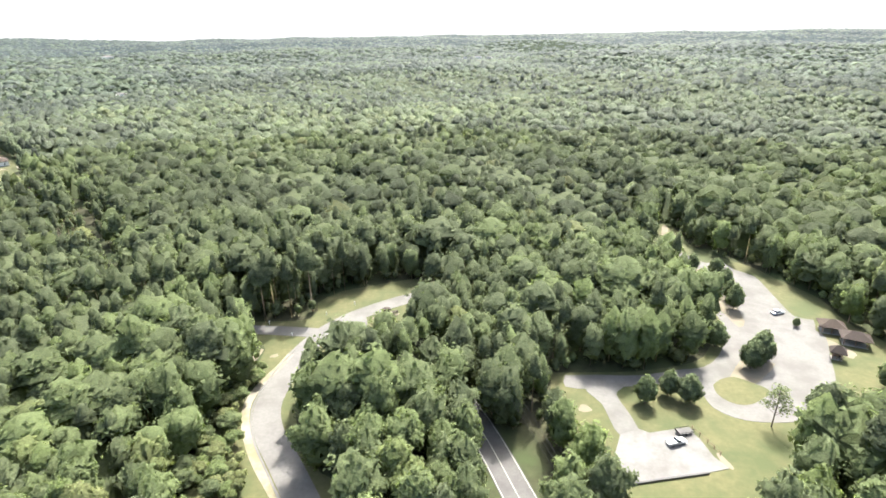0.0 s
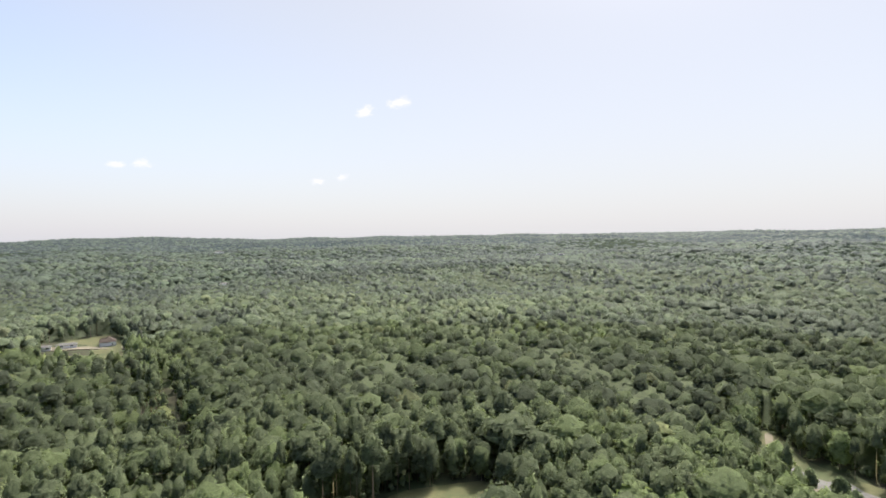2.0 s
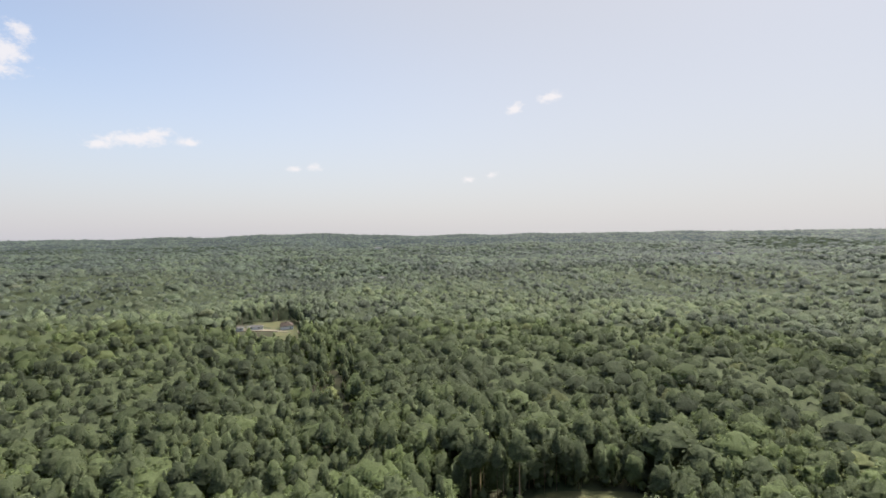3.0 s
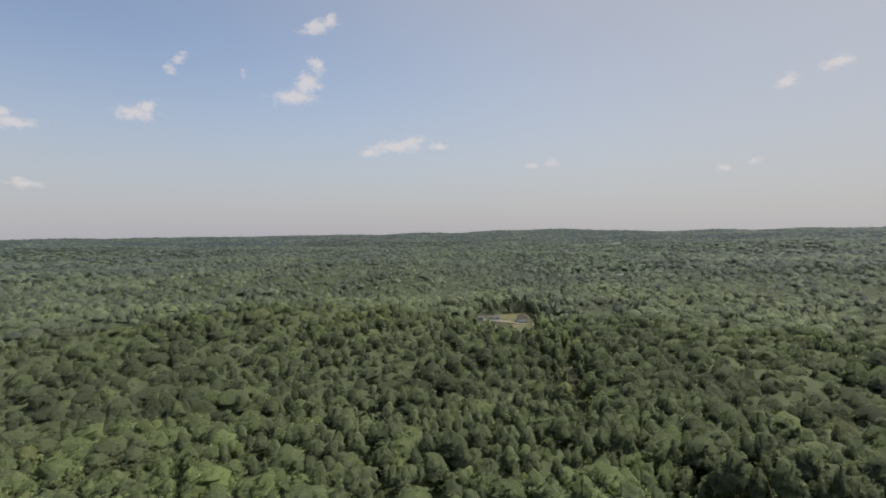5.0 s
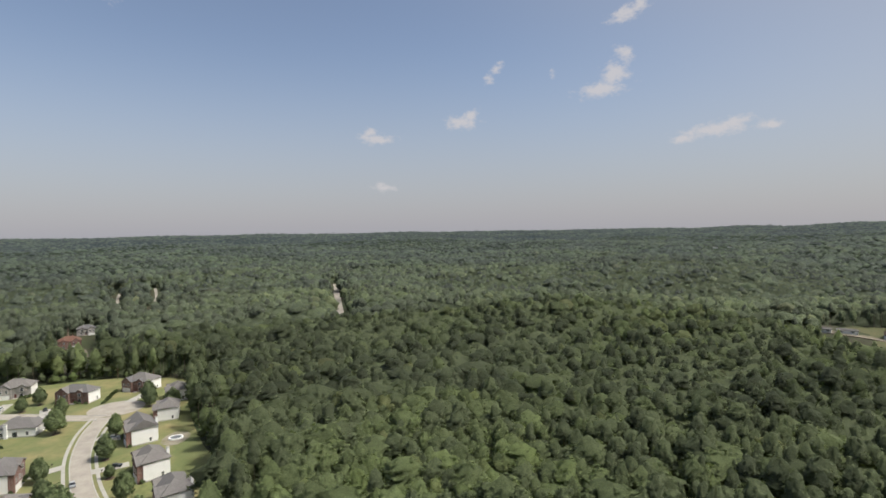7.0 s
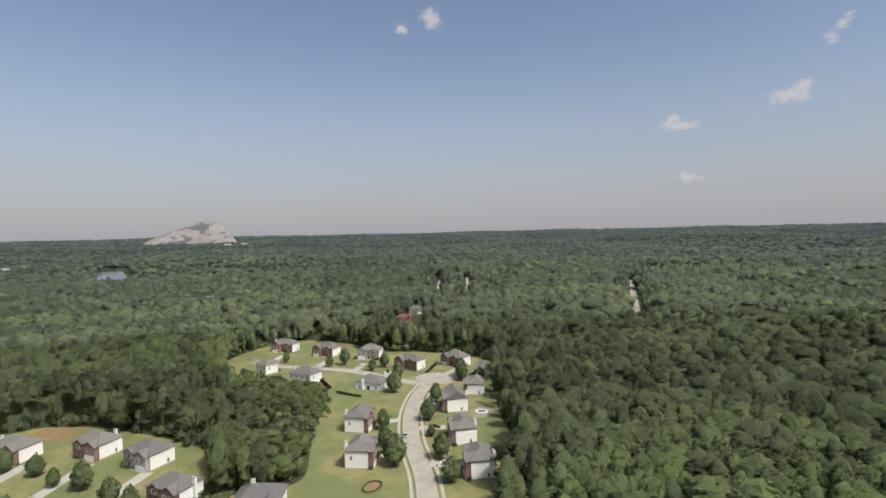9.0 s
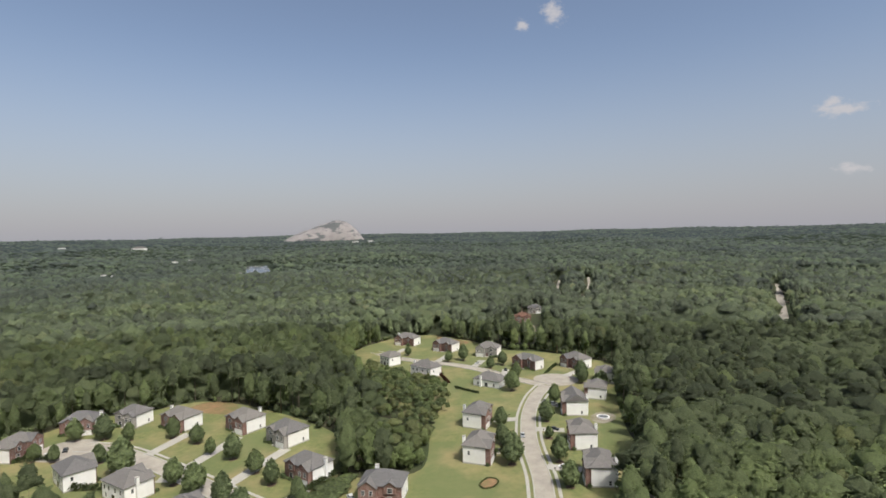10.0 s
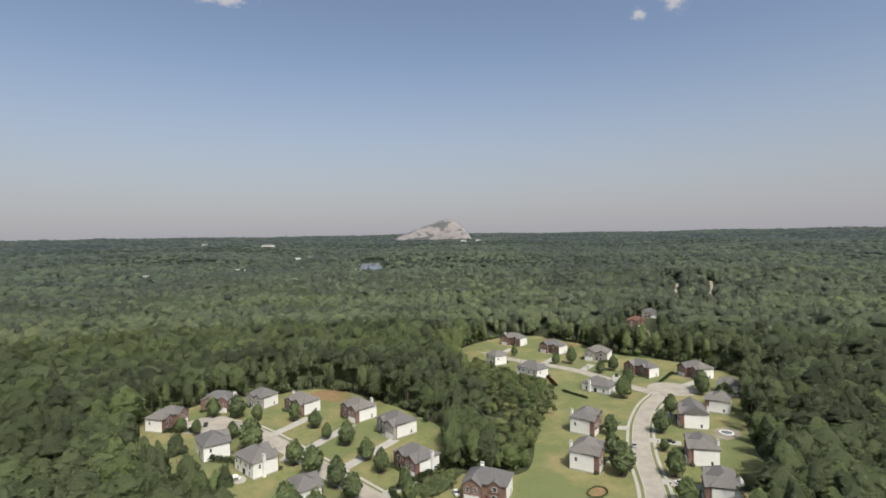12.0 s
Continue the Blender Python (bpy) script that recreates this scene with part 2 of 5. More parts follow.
def part(name, bm, mat, parent=None, label=""):
    me = bpy.data.meshes.new(name)
    bm.to_mesh(me)
    bm.free()
    me.materials.append(mat)
    ob = new(name, me)
    ob.parent = parent
    return tagged(ob, label)


def box(bm, x0, x1, y0, y1, z0, z1):
    v = [bm.verts.new(p) for p in ((x0, y0, z0), (x1, y0, z0), (x1, y1, z0), (x0, y1, z0), (x0, y0, z1), (x1, y0, z1), (x1, y1, z1), (x0, y1, z1))]
    for f in ((3, 2, 1, 0), (4, 5, 6, 7), (0, 1, 5, 4), (1, 2, 6, 5), (2, 3, 7, 6), (3, 0, 4, 7)):
        bm.faces.new([v[i] for i in f])
    return v


def boxes(*rows):
    bm = bmesh.new()
    for r in rows:
        box(bm, *r)
    return bm


def curve_through(points, step=3.0):
    """Smooth line through plan points (Catmull-Rom), as an array of x, y."""
    p = np.array(points, float)
    p = np.vstack((2 * p[0] - p[1], p, 2 * p[-1] - p[-2]))
    out = []
    for i in range(1, len(p) - 2):
        n = max(2, int(np.hypot(*(p[i + 1] - p[i])) / step))
        t = np.linspace(0, 1, n, endpoint=False)[:, None]
        out.append(0.5 * (2 * p[i] + (p[i + 1] - p[i - 1]) * t + (2 * p[i - 1] - 5 * p[i] + 4 * p[i + 1] - p[i + 2]) * t ** 2
                          + (3 * p[i] - p[i - 1] - 3 * p[i + 1] + p[i + 2]) * t ** 3))
    out.append(p[-2:-1])
    return np.vstack(out)


def strip(line, a, b, z0, z1):
    """A slab that follows a line, from offset a to offset b (left is positive), between two heights."""
    d = np.gradient(line, axis=0)
    n = np.stack((-d[:, 1], d[:, 0]), 1) / np.hypot(d[:, 0], d[:, 1])[:, None]
    bm = bmesh.new()
    rows = []
    for q, m in zip(line, n):
        gz = float(land(q[0], q[1]))
        l, r = q + m * a, q + m * b
        rows.append([bm.verts.new((*l, gz + z1)), bm.verts.new((*r, gz + z1)), bm.verts.new((*r, gz + z0)), bm.verts.new((*l, gz + z0))])
    for u, v in zip(rows, rows[1:]):
        for i in range(4):
            bm.faces.new((u[i], u[(i + 1) % 4], v[(i + 1) % 4], v[i]))
    bm.faces.new(rows[0][::-1])
    bm.faces.new(rows[-1])
    bmesh.ops.recalc_face_normals(bm, faces=bm.faces)
    return bm


def slab(points, z0, z1, smooth_step=0.0):
    """A flat slab with the given outline."""
    line = curve_through(list(points) + [points[0]], smooth_step)[:-1] if smooth_step else points
    bm = bmesh.new()
    top = [bm.verts.new((x, y, z1)) for x, y in line]
    low = [bm.verts.new((x, y, z0)) for x, y in line]
    bm.faces.new(top)
    bm.faces.new(low[::-1])
    for i in range(len(top)):
        j = (i + 1) % len(top)
        bm.faces.new((top[j], top[i], low[i], low[j]))
    bmesh.ops.recalc_face_normals(bm, faces=bm.faces)
    bmesh.ops.triangulate(bm, faces=[f for f in bm.faces if len(f.verts) > 4])
    return bm


# ---- lie of the land ----
def ease(a, b, x):
    t = np.clip((x - a) / (b - a), 0, 1)
    return t * t * (3 - 2 * t)


# hills and hollows: heading, distance, rise, half width across, half width along
HILLS = ((68, 480, 18, 170, 80), (62, 720, -20, 260, 110), (60, 1050, 24, 420, 150), (40, 545, 5, 75, 60), (14, 1150, 20, 380, 190), (10, 760, -9, 300, 130), (-22, 900, 12, 260, 150),
         (38, 1500, 14, 420, 200), (34, 1050, -12, 300, 150), (92, 760, 6, 240, 130), (112, 900, 11, 300, 140), (150, 640, -10, 260, 130), (168, 480, 7, 150, 90), (140, 1250, -12, 420, 160), (122, 1500, 14, 420, 200))


def land(x, y):
    """Height of the ground: level near the houses, rolling farther out, and rising at last to the horizon."""
    x, y = np.asarray(x, float), np.asarray(y, float)
    r = np.hypot(x, y)
    az = np.degrees(np.arctan2(-x, y))
    h = ease(520, 900, r) * (6.0 * np.sin(x / 170 + 1.3) * np.cos(y / 190 + 0.4) + 4.0 * np.sin((x + 0.6 * y) / 108))
    h = h + ease(1100, 1900, r) * (1 - ease(3000, 4200, r)) * (9 * np.sin(x / 260 + 0.5) * np.cos(y / 230 - 1.0) + 5 * np.sin((y - 0.4 * x) / 190))
    rise = 0.0
    for head, dist, up, across, deep in HILLS:
        a = radians(head)
        u, v = x * math.cos(a) + y * math.sin(a), -x * math.sin(a) + y * math.cos(a) - dist
        rise = rise + up * np.exp(-(u / across) ** 2 - (v / deep) ** 2)
    h = h + rise * ease(330, 450, r)
    h = h + ease(1500, 4800, r) * 68
    far = ease(3600, 4500, r)
    return h + far * (22 * np.exp(-((az - 36.5) / 5.0) ** 2) + 10 * np.exp(-((az - 44) / 7.0) ** 2)
                      + 0.9 * np.sin(az / 5.0) + 0.6 * np.sin(az / 1.9))


# open ground: outlines of the lawns and lots, and straight clearings (x, y, x, y, half width)
LAWN_EAST = ((-134, -36), (-172, -46), (-191, -44), (-212, -50), (-237, -64), (-283, -82), (-320, -92), (-345, -98), (-358, -130), (-358, -160), (-350, -198),
             (-366, -215), (-374, -262), (-350, -284), (-310, -284), (-285, -275), (-258, -250), (-232, -213), (-214, -180), (-200, -157), (-196, -138),
             (-189, -136), (-158, -118), (-142, -130), (-137, -141), (-118, -142), (-104, -118), (-90, -93), (-95, -62), (-112, -44))
LAWN_WEST = ((-118, -142.3), (-137, -141.3), (-142, -144), (-165, -168), (-172, -205), (-170, -250), (-160, -270), (-140, -277), (-118, -290), (-98, -288),
             (-72, -282), (-60, -264), (-60, -240), (-60, -213), (-62, -190), (-64, -170), (-63, -150), (-62, -128), (-70, -105), (-90, -93.3), (-104, -118.3))
THICKET = ((-229, -211), (-213, -178), (-200, -156), (-197, -139), (-221, -146), (-245, -165), (-253, -183), (-258, -212), (-262, -238), (-250, -232))
LOW_WOOD = ((-158, -117), (-146, -130), (-170, -152), (-198, -174), (-222, -202), (-250, -240), (-258, -250), (-232, -213), (-214, -180), (-200, -157), (-196, -138), (-189, -136))
GLADE = ((-59, 104), (-58, 118), (-55.5, 130), (-57, 143), (-72, 147), (-72, 156), (-46, 158.5), (-46, 170), (-39.7, 178.5), (-29.9, 183), (-12, 189), (-6, 182),
         (-5, 160), (-8, 149), (-15, 143), (-20, 135), (-26, 127), (-34, 122), (-39.5, 115), (-34.5, 99), (-28, 90), (-22, 84), (-15, 55), (-34, 55), (-56, 86))
LOT = ((29, 126), (52, 126), (70, 130), (77, 136), (84, 147), (86.5, 165), (89, 182), (87, 196), (84, 207), (90, 217), (101, 246), (110, 246), (108, 222), (113, 208), (122, 196),
       (126, 182), (131, 168), (129, 152), (132, 136), (124, 116), (106, 106), (95, 100), (82, 95), (73, 86), (66, 76), (60, 72.5), (31, 72), (30, 84), (29, 95), (26, 103), (26, 112))
BANK = ((-117, -136), (-125, -138), (-135, -139), (-140, -135.5), (-131, -131.5), (-122, -129.5))
BRUSH = ((-61, 86), (-62, 104), (-60, 118), (-56, 129), (-51.5, 128), (-53.2, 117), (-51.5, 106), (-46.5, 94), (-42, 82), (-54, 80))
CLEARINGS = ((20, 40, 9, 100, 5.5), (9, 100, 4, 114, 3.0), (22, 84, 17, 97, 6.0), (-226, 312, -120, 178, 3.4), (-340, 392, -270, 314, 17), (-352, 372, -300, 318, 15), (-886, -31, -478, -9, 7.5),
             (-795, -317, -655, -262, 6), (-828, -281, -612, -214, 6.5), (-486, -230, -394, -185, 14), (-540, -243, -450, -215, 10))
LAKE = (-925, -1224, -705, -940, 34)
# buildings among the far woods: heading, distance, width, height
FAR_A = ((-3.5, 2020, 26, 9), (-4.6, 1960, 20, 8), (-2.2, 2050, 14, 8), (30.2, 1040, 16, 7), (144.8, 1350, 12, 7), (157.2, 1500, 16, 7), (156.4, 1530, 14, 7), (155.6, 1490, 12, 7), (150.6, 1800, 16, 7), (149.2, 1850, 18, 7))
FAR_B = ((153.5, 2700, 60, 8), (159.4, 3400, 34, 9), (133.2, 3000, 34, 10), (131.6, 3000, 30, 10), (117.3, 640, 12, 5), (119.5, 1050, 14, 6), (164.5, 1320, 12, 7), (110.0, 1150, 14, 6), (168.5, 640, 8, 5), (175.8, 1300, 12, 6), (30.6, 2500, 40, 8), (53.4, 2200, 16, 7), (52.2, 2250, 12, 6), (62.5, 1500, 10, 6))


def by_building(x, y):
    """True on the cleared ground round and before a far building."""
    res = np.zeros(x.shape, bool)
    for hd, dist, w, h in FAR_A + FAR_B:
        a = radians(hd)
        u, v = -math.sin(a), math.cos(a)
        res |= from_line(x, y, u * dist, v * dist, u * (dist - 0.05 * dist), v * (dist - 0.05 * dist)) < 0.5 * w + 4
    return res


def inside(x, y, outline):
    res = np.zeros(np.shape(x), bool)
    for (x1, y1), (x2, y2) in zip(outline, outline[1:] + outline[:1]):
        res ^= ((y1 > y) != (y2 > y)) & (x < (x2 - x1) * (y - y1) / (y2 - y1 + 1e-9) + x1)
    return res


def from_line(x, y, x1, y1, x2, y2):
    dx, dy = x2 - x1, y2 - y1
    t = np.clip(((x - x1) * dx + (y - y1) * dy) / (dx * dx + dy * dy), 0, 1)
    return np.hypot(x - x1 - t * dx, y - y1 - t * dy)


def is_open(x, y):
    res = inside(x, y, LAWN_EAST) | inside(x, y, LAWN_WEST) | inside(x, y, GLADE) | inside(x, y, LOT)
    for c in CLEARINGS:
        res |= from_line(x, y, *c[:4]) < c[4]
    return res


def polar_sheet(name, r0, r1, rings, columns, height, mat, closed_middle=False, smooth=True):
    """A sheet of ground or treetops between two circles round the middle, finer where the columns lie closer."""
    rr = r0 * (r1 / r0) ** np.linspace(0, 1, rings)
    az = np.radians(columns)
    R, A = np.meshgrid(rr, az, indexing="ij")
    X, Y = -R * np.sin(A), R * np.cos(A)
    co = np.stack((X, Y, height(X, Y)), -1).reshape(-1, 3)
    n = len(az)
    i, j = np.meshgrid(np.arange(rings - 1), np.arange(n), indexing="ij")
    k = (j + 1) % n
    quads = np.stack((i * n + j, (i + 1) * n + j, (i + 1) * n + k, i * n + k), -1).reshape(-1)
    quads = quads.reshape(-1, 4)[:, ::-1].reshape(-1)
    sizes = np.full(len(quads) // 4, 4)
    if closed_middle:
        quads, sizes = np.concatenate((quads, np.arange(n))), np.concatenate((sizes, [n]))
    return new(name, mesh_of(name, co, quads, sizes, [mat], smooth=smooth))


COLUMNS = np.concatenate((np.linspace(-52, 186, 680, endpoint=False), np.linspace(186, 308, 60, endpoint=False)))
ground = polar_sheet("ground", 60, 4960, 90, np.linspace(0, 360, 240, endpoint=False), land, MAT_LITTER, True)
tagged(ground, "woodland floor of leaf litter and rough grass", "ground", kind="structure")


# ---- trees ----
def clump_cards(rng, centres, radii, count, size, squash=1.1, tilt=0.45, low=-0.35):
    """Leaf clumps: small tilted triangles over the outer shells of a shrub's lobes, rounded in the light like the lobes. Corners and their normals, 3 a clump."""
    centres, radii = np.asarray(centres), np.asarray(radii)
    pick = rng.choice(len(centres), count, p=radii ** 2 / np.sum(radii ** 2))
    d = rng.normal(size=(count, 3))
    d[:, 2] = np.where(d[:, 2] < low, -d[:, 2], d[:, 2])
    d /= np.linalg.norm(d, axis=1)[:, None]
    p = centres[pick] + d * (radii[pick] * rng.uniform(0.75, 1.18, count))[:, None] * np.array((1, 1, squash))
    out = p - np.array((0, 0, np.average(centres[:, 2])))
    out /= np.linalg.norm(out, axis=1)[:, None]
    return leaf_cards(rng, p, d, size, 0.35 * d + 0.55 * out + np.array((0, 0, 0.45)), tilt)


def leaf_cards(rng, p, d, size, soft, tilt=0.45):
    """Small tilted triangles at the places p that face outward along d; soft: the rounding of the crown in the light."""
    count = len(p)
    nrm = d + rng.normal(0, tilt, (count, 3))
    nrm /= np.linalg.norm(nrm, axis=1)[:, None]
    u = np.cross(nrm, rng.normal(size=(count, 3)))
    u /= np.linalg.norm(u, axis=1)[:, None]
    v = np.cross(nrm, u)
    s = size * rng.uniform(0.65, 1.35, count)[:, None]
    a = p + u * s * 0.62
    b = p + (-0.3 * u + 0.55 * v) * s * rng.uniform(0.8, 1.2, (count, 1))
    c = p + (-0.3 * u - 0.55 * v) * s * rng.uniform(0.8, 1.2, (count, 1))
    soft = soft + 0.3 * (nrm - d)
    soft = soft / np.linalg.norm(soft, axis=1)[:, None]
    return np.stack((a, b, c), 1).reshape(-1, 3), np.repeat(soft, 3, 0)


def crown_shape(rng, kind):
    """The middle of a crown and its lobes' centres and radii, for a tree 1 high with its foot at 0."""
    lobes, radii = [], []
    if kind == "pine":
        c = 0.7
        for i in range(14):
            t = i / 13
            w = 0.085 * (1 - 0.75 * t) * rng.uniform(0.7, 1.3)
            a = i * 2.4 + rng.uniform(-0.5, 0.5)
            lobes.append((w * math.cos(a), w * math.sin(a), 0.5 + 0.44 * t))
            radii.append(rng.uniform(0.06, 0.085) * (1.2 - 0.5 * t))
        lobes.append((0, 0, c))
        radii.append(0.1)
    elif kind == "garden":
        c = 0.5
        for i in range(60):
            t = (i + 0.5) / 60
            up = 1 - 1.86 * t
            a = i * 2.4 + rng.uniform(-0.3, 0.3)
            flat = math.sqrt(1 - up * up) ** (1.2 if up > 0 else 0.8)
            w = 0.23 * flat * (1 - 0.4 * max(up, 0)) * rng.uniform(0.85, 1.15)
            lobes.append((w * math.cos(a), w * math.sin(a), c + (0.42 if up > 0 else 0.34) * up))
            radii.append(rng.uniform(0.05, 0.085) * (1 - 0.3 * max(up, 0)))
        lobes += [(0, 0, c), (0, 0, c + 0.16), (0, 0, c - 0.14)]
        radii += [0.22, 0.16, 0.21]
    else:
        low = kind == "skirt"
        c = 0.5 if low else 0.63
        n = int(rng.integers(30, 40)) + 12 * low
        wide = rng.uniform(0.125, 0.165)
        for i in range(n):
            t = (i + 0.5) / n
            up = 1 - (1.85 if low else 1.6) * t
            a = i * 2.4 + rng.uniform(-0.5, 0.5)
            flat = math.sqrt(1 - up * up) ** (1.25 if up > 0 else 1.0)
            w = wide * flat * rng.uniform(0.6, 1.4)
            lobes.append((w * math.cos(a), w * math.sin(a), c + (0.36 if low else 0.28 if up > 0 else 0.22) * up * rng.uniform(0.85, 1.12)))
            radii.append(rng.uniform(0.036, 0.086))
        lobes += [(0, 0, c), (rng.uniform(-0.03, 0.03), rng.uniform(-0.03, 0.03), c + 0.14), (0, 0, c - 0.13)]
        radii += [0.14, 0.1, 0.14 if low else 0.08]
    return c, np.array(lobes), np.array(radii)


def crown_reach(c, lobes, radii, d):
    """How far a crown reaches from its middle along the ways d, and how it is rounded there."""
    off = lobes - np.array((0, 0, c))
    along = d @ off.T
    disc = radii ** 2 - np.sum(off ** 2, 1) + along ** 2
    t = np.where(disc > 0, along + np.sqrt(np.maximum(disc, 0)), 0)
    k = np.argmax(t, 1)
    reach = np.maximum(t[np.arange(len(d)), k], 0.03)
    p = np.array((0, 0, c)) + d * reach[:, None]
    lobe = (p - lobes[k]) / radii[k][:, None]
    soft = 0.6 * lobe + 0.4 * d + np.array((0, 0, 0.5))
    return reach, p, soft / np.linalg.norm(soft, axis=1)[:, None]


def crown_core(rng, c, lobes, radii, around, rings, down=118.0, inner=0.97):
    """The closed leafy body of a crown: rings of corners from the tip down. Corners, their normals and triangles."""
    pol = np.radians(down) * (np.arange(1, rings + 1) / rings)
    P, A = np.meshgrid(pol, np.arange(around) * 2 * math.pi / around, indexing="ij")
    A = A + (np.arange(rings) % 2)[:, None] * math.pi / around
    d = np.stack((np.sin(P) * np.cos(A), np.sin(P) * np.sin(A), np.cos(P)), -1).reshape(-1, 3)
    d = np.concatenate((((0.0, 0.0, 1.0),), d))
    if rings > 3:
        d[1:] += rng.normal(0, 0.05, d[1:].shape)
        d /= np.linalg.norm(d, axis=1)[:, None]
    reach, p, nor = crown_reach(c, lobes, radii, d)
    uneven = rng.uniform(0.84, 1.12, (len(p), 1)) if rings > 1 else 1.0
    p = np.array((0, 0, c)) + (p - np.array((0, 0, c))) * inner * uneven
    tri = [(0, 1 + i, 1 + (i + 1) % around) for i in range(around)]
    for k in range(rings - 1):
        u, v = 1 + k * around, 1 + (k + 1) * around
        for i in range(around):
            j = (i + 1) % around
            tri += [(u + i, v + i, u + j), (u + j, v + i, v + j)]
    return p, nor, np.array(tri)


def crown_mesh(rng, kind, cards, card, core, down=118.0, top=False):
    """Body and leaf clumps of one crown, for a tree 1 high: corners, normals, triangles. A 'skirt' tree is in leaf nearly to the ground."""
    down = 158.0 if kind in ("skirt", "garden") else down
    c, lobes, radii = crown_shape(rng, kind)
    p, nor, tri = crown_core(rng, c, lobes, radii, *core, 96.0 if top else down)
    if cards:
        d = rng.normal(size=(cards, 3))
        d[:, 2] = np.where(d[:, 2] < (0.0 if top else -1.6 if kind in ("skirt", "garden") else -0.6), -d[:, 2], d[:, 2])
        d /= np.linalg.norm(d, axis=1)[:, None]
        reach, q, soft = crown_reach(c, lobes, radii, d)
        q = np.array((0, 0, c)) + d * (reach * rng.uniform(0.9, 1.1, cards))[:, None]
        leaf, leaf_nor = leaf_cards(rng, q, d, card, soft, 0.4)
        tri = np.concatenate((tri, np.arange(len(leaf)).reshape(-1, 3) + len(p)))
        p, nor = np.concatenate((p, leaf)), np.concatenate((nor, leaf_nor))
    return p, nor, tri, lobes


def tube(bm, a, b, ra, rb, sides=6):
    a, b = Vector(a), Vector(b)
    q = (b - a).to_track_quat("Z", "Y")
    ring = []
    for p, r in ((a, ra), (b, rb)):
        ring.append([bm.verts.new(p + q @ Vector((r * math.cos(6.2832 * i / sides), r * math.sin(6.2832 * i / sides), 0))) for i in range(sides)])
    for i in range(sides):
        j = (i + 1) % sides
        bm.faces.new((ring[0][i], ring[0][j], ring[1][j], ring[1][i]))
    bm.faces.new(ring[1])


def tree_model(name, kind, rng, height, cards, card, mat, label):
    """One tree: an Empty at its foot with a tapered trunk and limbs, and a crown of many leaf clumps."""
    root = tagged(new(name), label, "tree")
    p, nor, tri, lobes = crown_mesh(rng, kind, cards, card / height, (14, 9))
    bm = bmesh.new()
    r = 0.016 * height
    bend = Vector((rng.uniform(-0.02, 0.02), rng.uniform(-0.02, 0.02), 0.42)) * height
    tip = Vector((0, 0, 0.86)) * height
    tube(bm, (0, 0, -0.3), bend, r, r * 0.72, 8)
    tube(bm, bend, tip, r * 0.72, r * 0.15)
    for c in lobes[:: 2]:
        end = Vector(c) * height
        start = bend.lerp(tip, max(0.0, min(0.8, (end.z / height - 0.45) * 1.1)))
        tube(bm, start, end, r * 0.38, r * 0.1, 5)
    part("trunk", bm, MAT_BARK, root)
    ob = new("crown", mesh_of("crown", p * height, tri.ravel(), np.full(len(tri), 3), [mat], normals=nor))
    ob.parent = root
    return root


def wood_templates(kinds, cards, card, seed, top=False, core=(9, 6), stem=True, flat=0.0):
    """Unit trees for joined woodland; top: treetops alone, for the inside of a wood where no lower leaves are seen; flat: crowns that merge into one cover."""
    rng = np.random.default_rng(seed)
    out = []
    for kind in kinds:
        p, nor, tri, lobes = crown_mesh(rng, kind, cards, card, core, top=top)
        nor = nor + np.array((0, 0, flat))
        nor = nor / np.linalg.norm(nor, axis=1)[:, None]
        leafy = len(p)
        if stem:
            r = 0.011
            trunk = np.array([(math.cos(a) * r * f, math.sin(a) * r * f, z) for a in (0.4, 2.0) for f, z in ((-1, 0), (1, 0), (0, 0.8))])
            p, nor = np.concatenate((p, trunk)), np.concatenate((nor, np.tile((0.0, -0.8, 0.6), (6, 1))))
            tri = np.concatenate((tri, np.arange(6).reshape(2, 3) + leafy))
        out.append((p, nor, tri, leafy))
    return out


def at_edge(x, y, reach=10.0):
    """True where open ground lies within reach."""
    res = np.zeros(x.shape, bool)
    for k in range(8):
        a = k * math.pi / 4
        res |= is_open(x + reach * math.cos(a), y + reach * math.sin(a))
    return res


def scatter(rng, spacing, keep):
    """Jittered plan points on a grid, where keep(x, y) allows."""
    reach = keep.reach
    n = int(2 * reach / spacing)
    gx, gy = np.meshgrid(np.arange(n) * spacing - reach, np.arange(n) * spacing - reach)
    x = (gx + (np.arange(n) % 2)[:, None] * spacing * 0.5 + rng.uniform(-0.5, 0.5, gx.shape) * spacing).ravel()
    y = (gy + rng.uniform(-0.5, 0.5, gy.shape) * spacing).ravel()
    ok = keep(x, y)
    return x[ok], y[ok]


class Ring:
    """Wooded ground between two distances and two headings, less the open ground."""

    def __init__(self, r0, r1, a0=-50.0, a1=184.0):
        self.r0, self.reach, self.a0, self.a1 = r0, r1, a0, a1

    def __call__(self, x, y):
        r = np.hypot(x, y)
        az = (np.degrees(np.arctan2(-x, y)) + 90) % 360 - 90
        ok = (r >= self.r0) & (r < self.reach) & (az >= self.a0) & (az < self.a1)
        ok[ok] &= ~is_open(x[ok], y[ok])
        lake = from_line(x, y, *LAKE[:4]) < LAKE[4]
        return ok & ~lake & ~by_building(x, y)


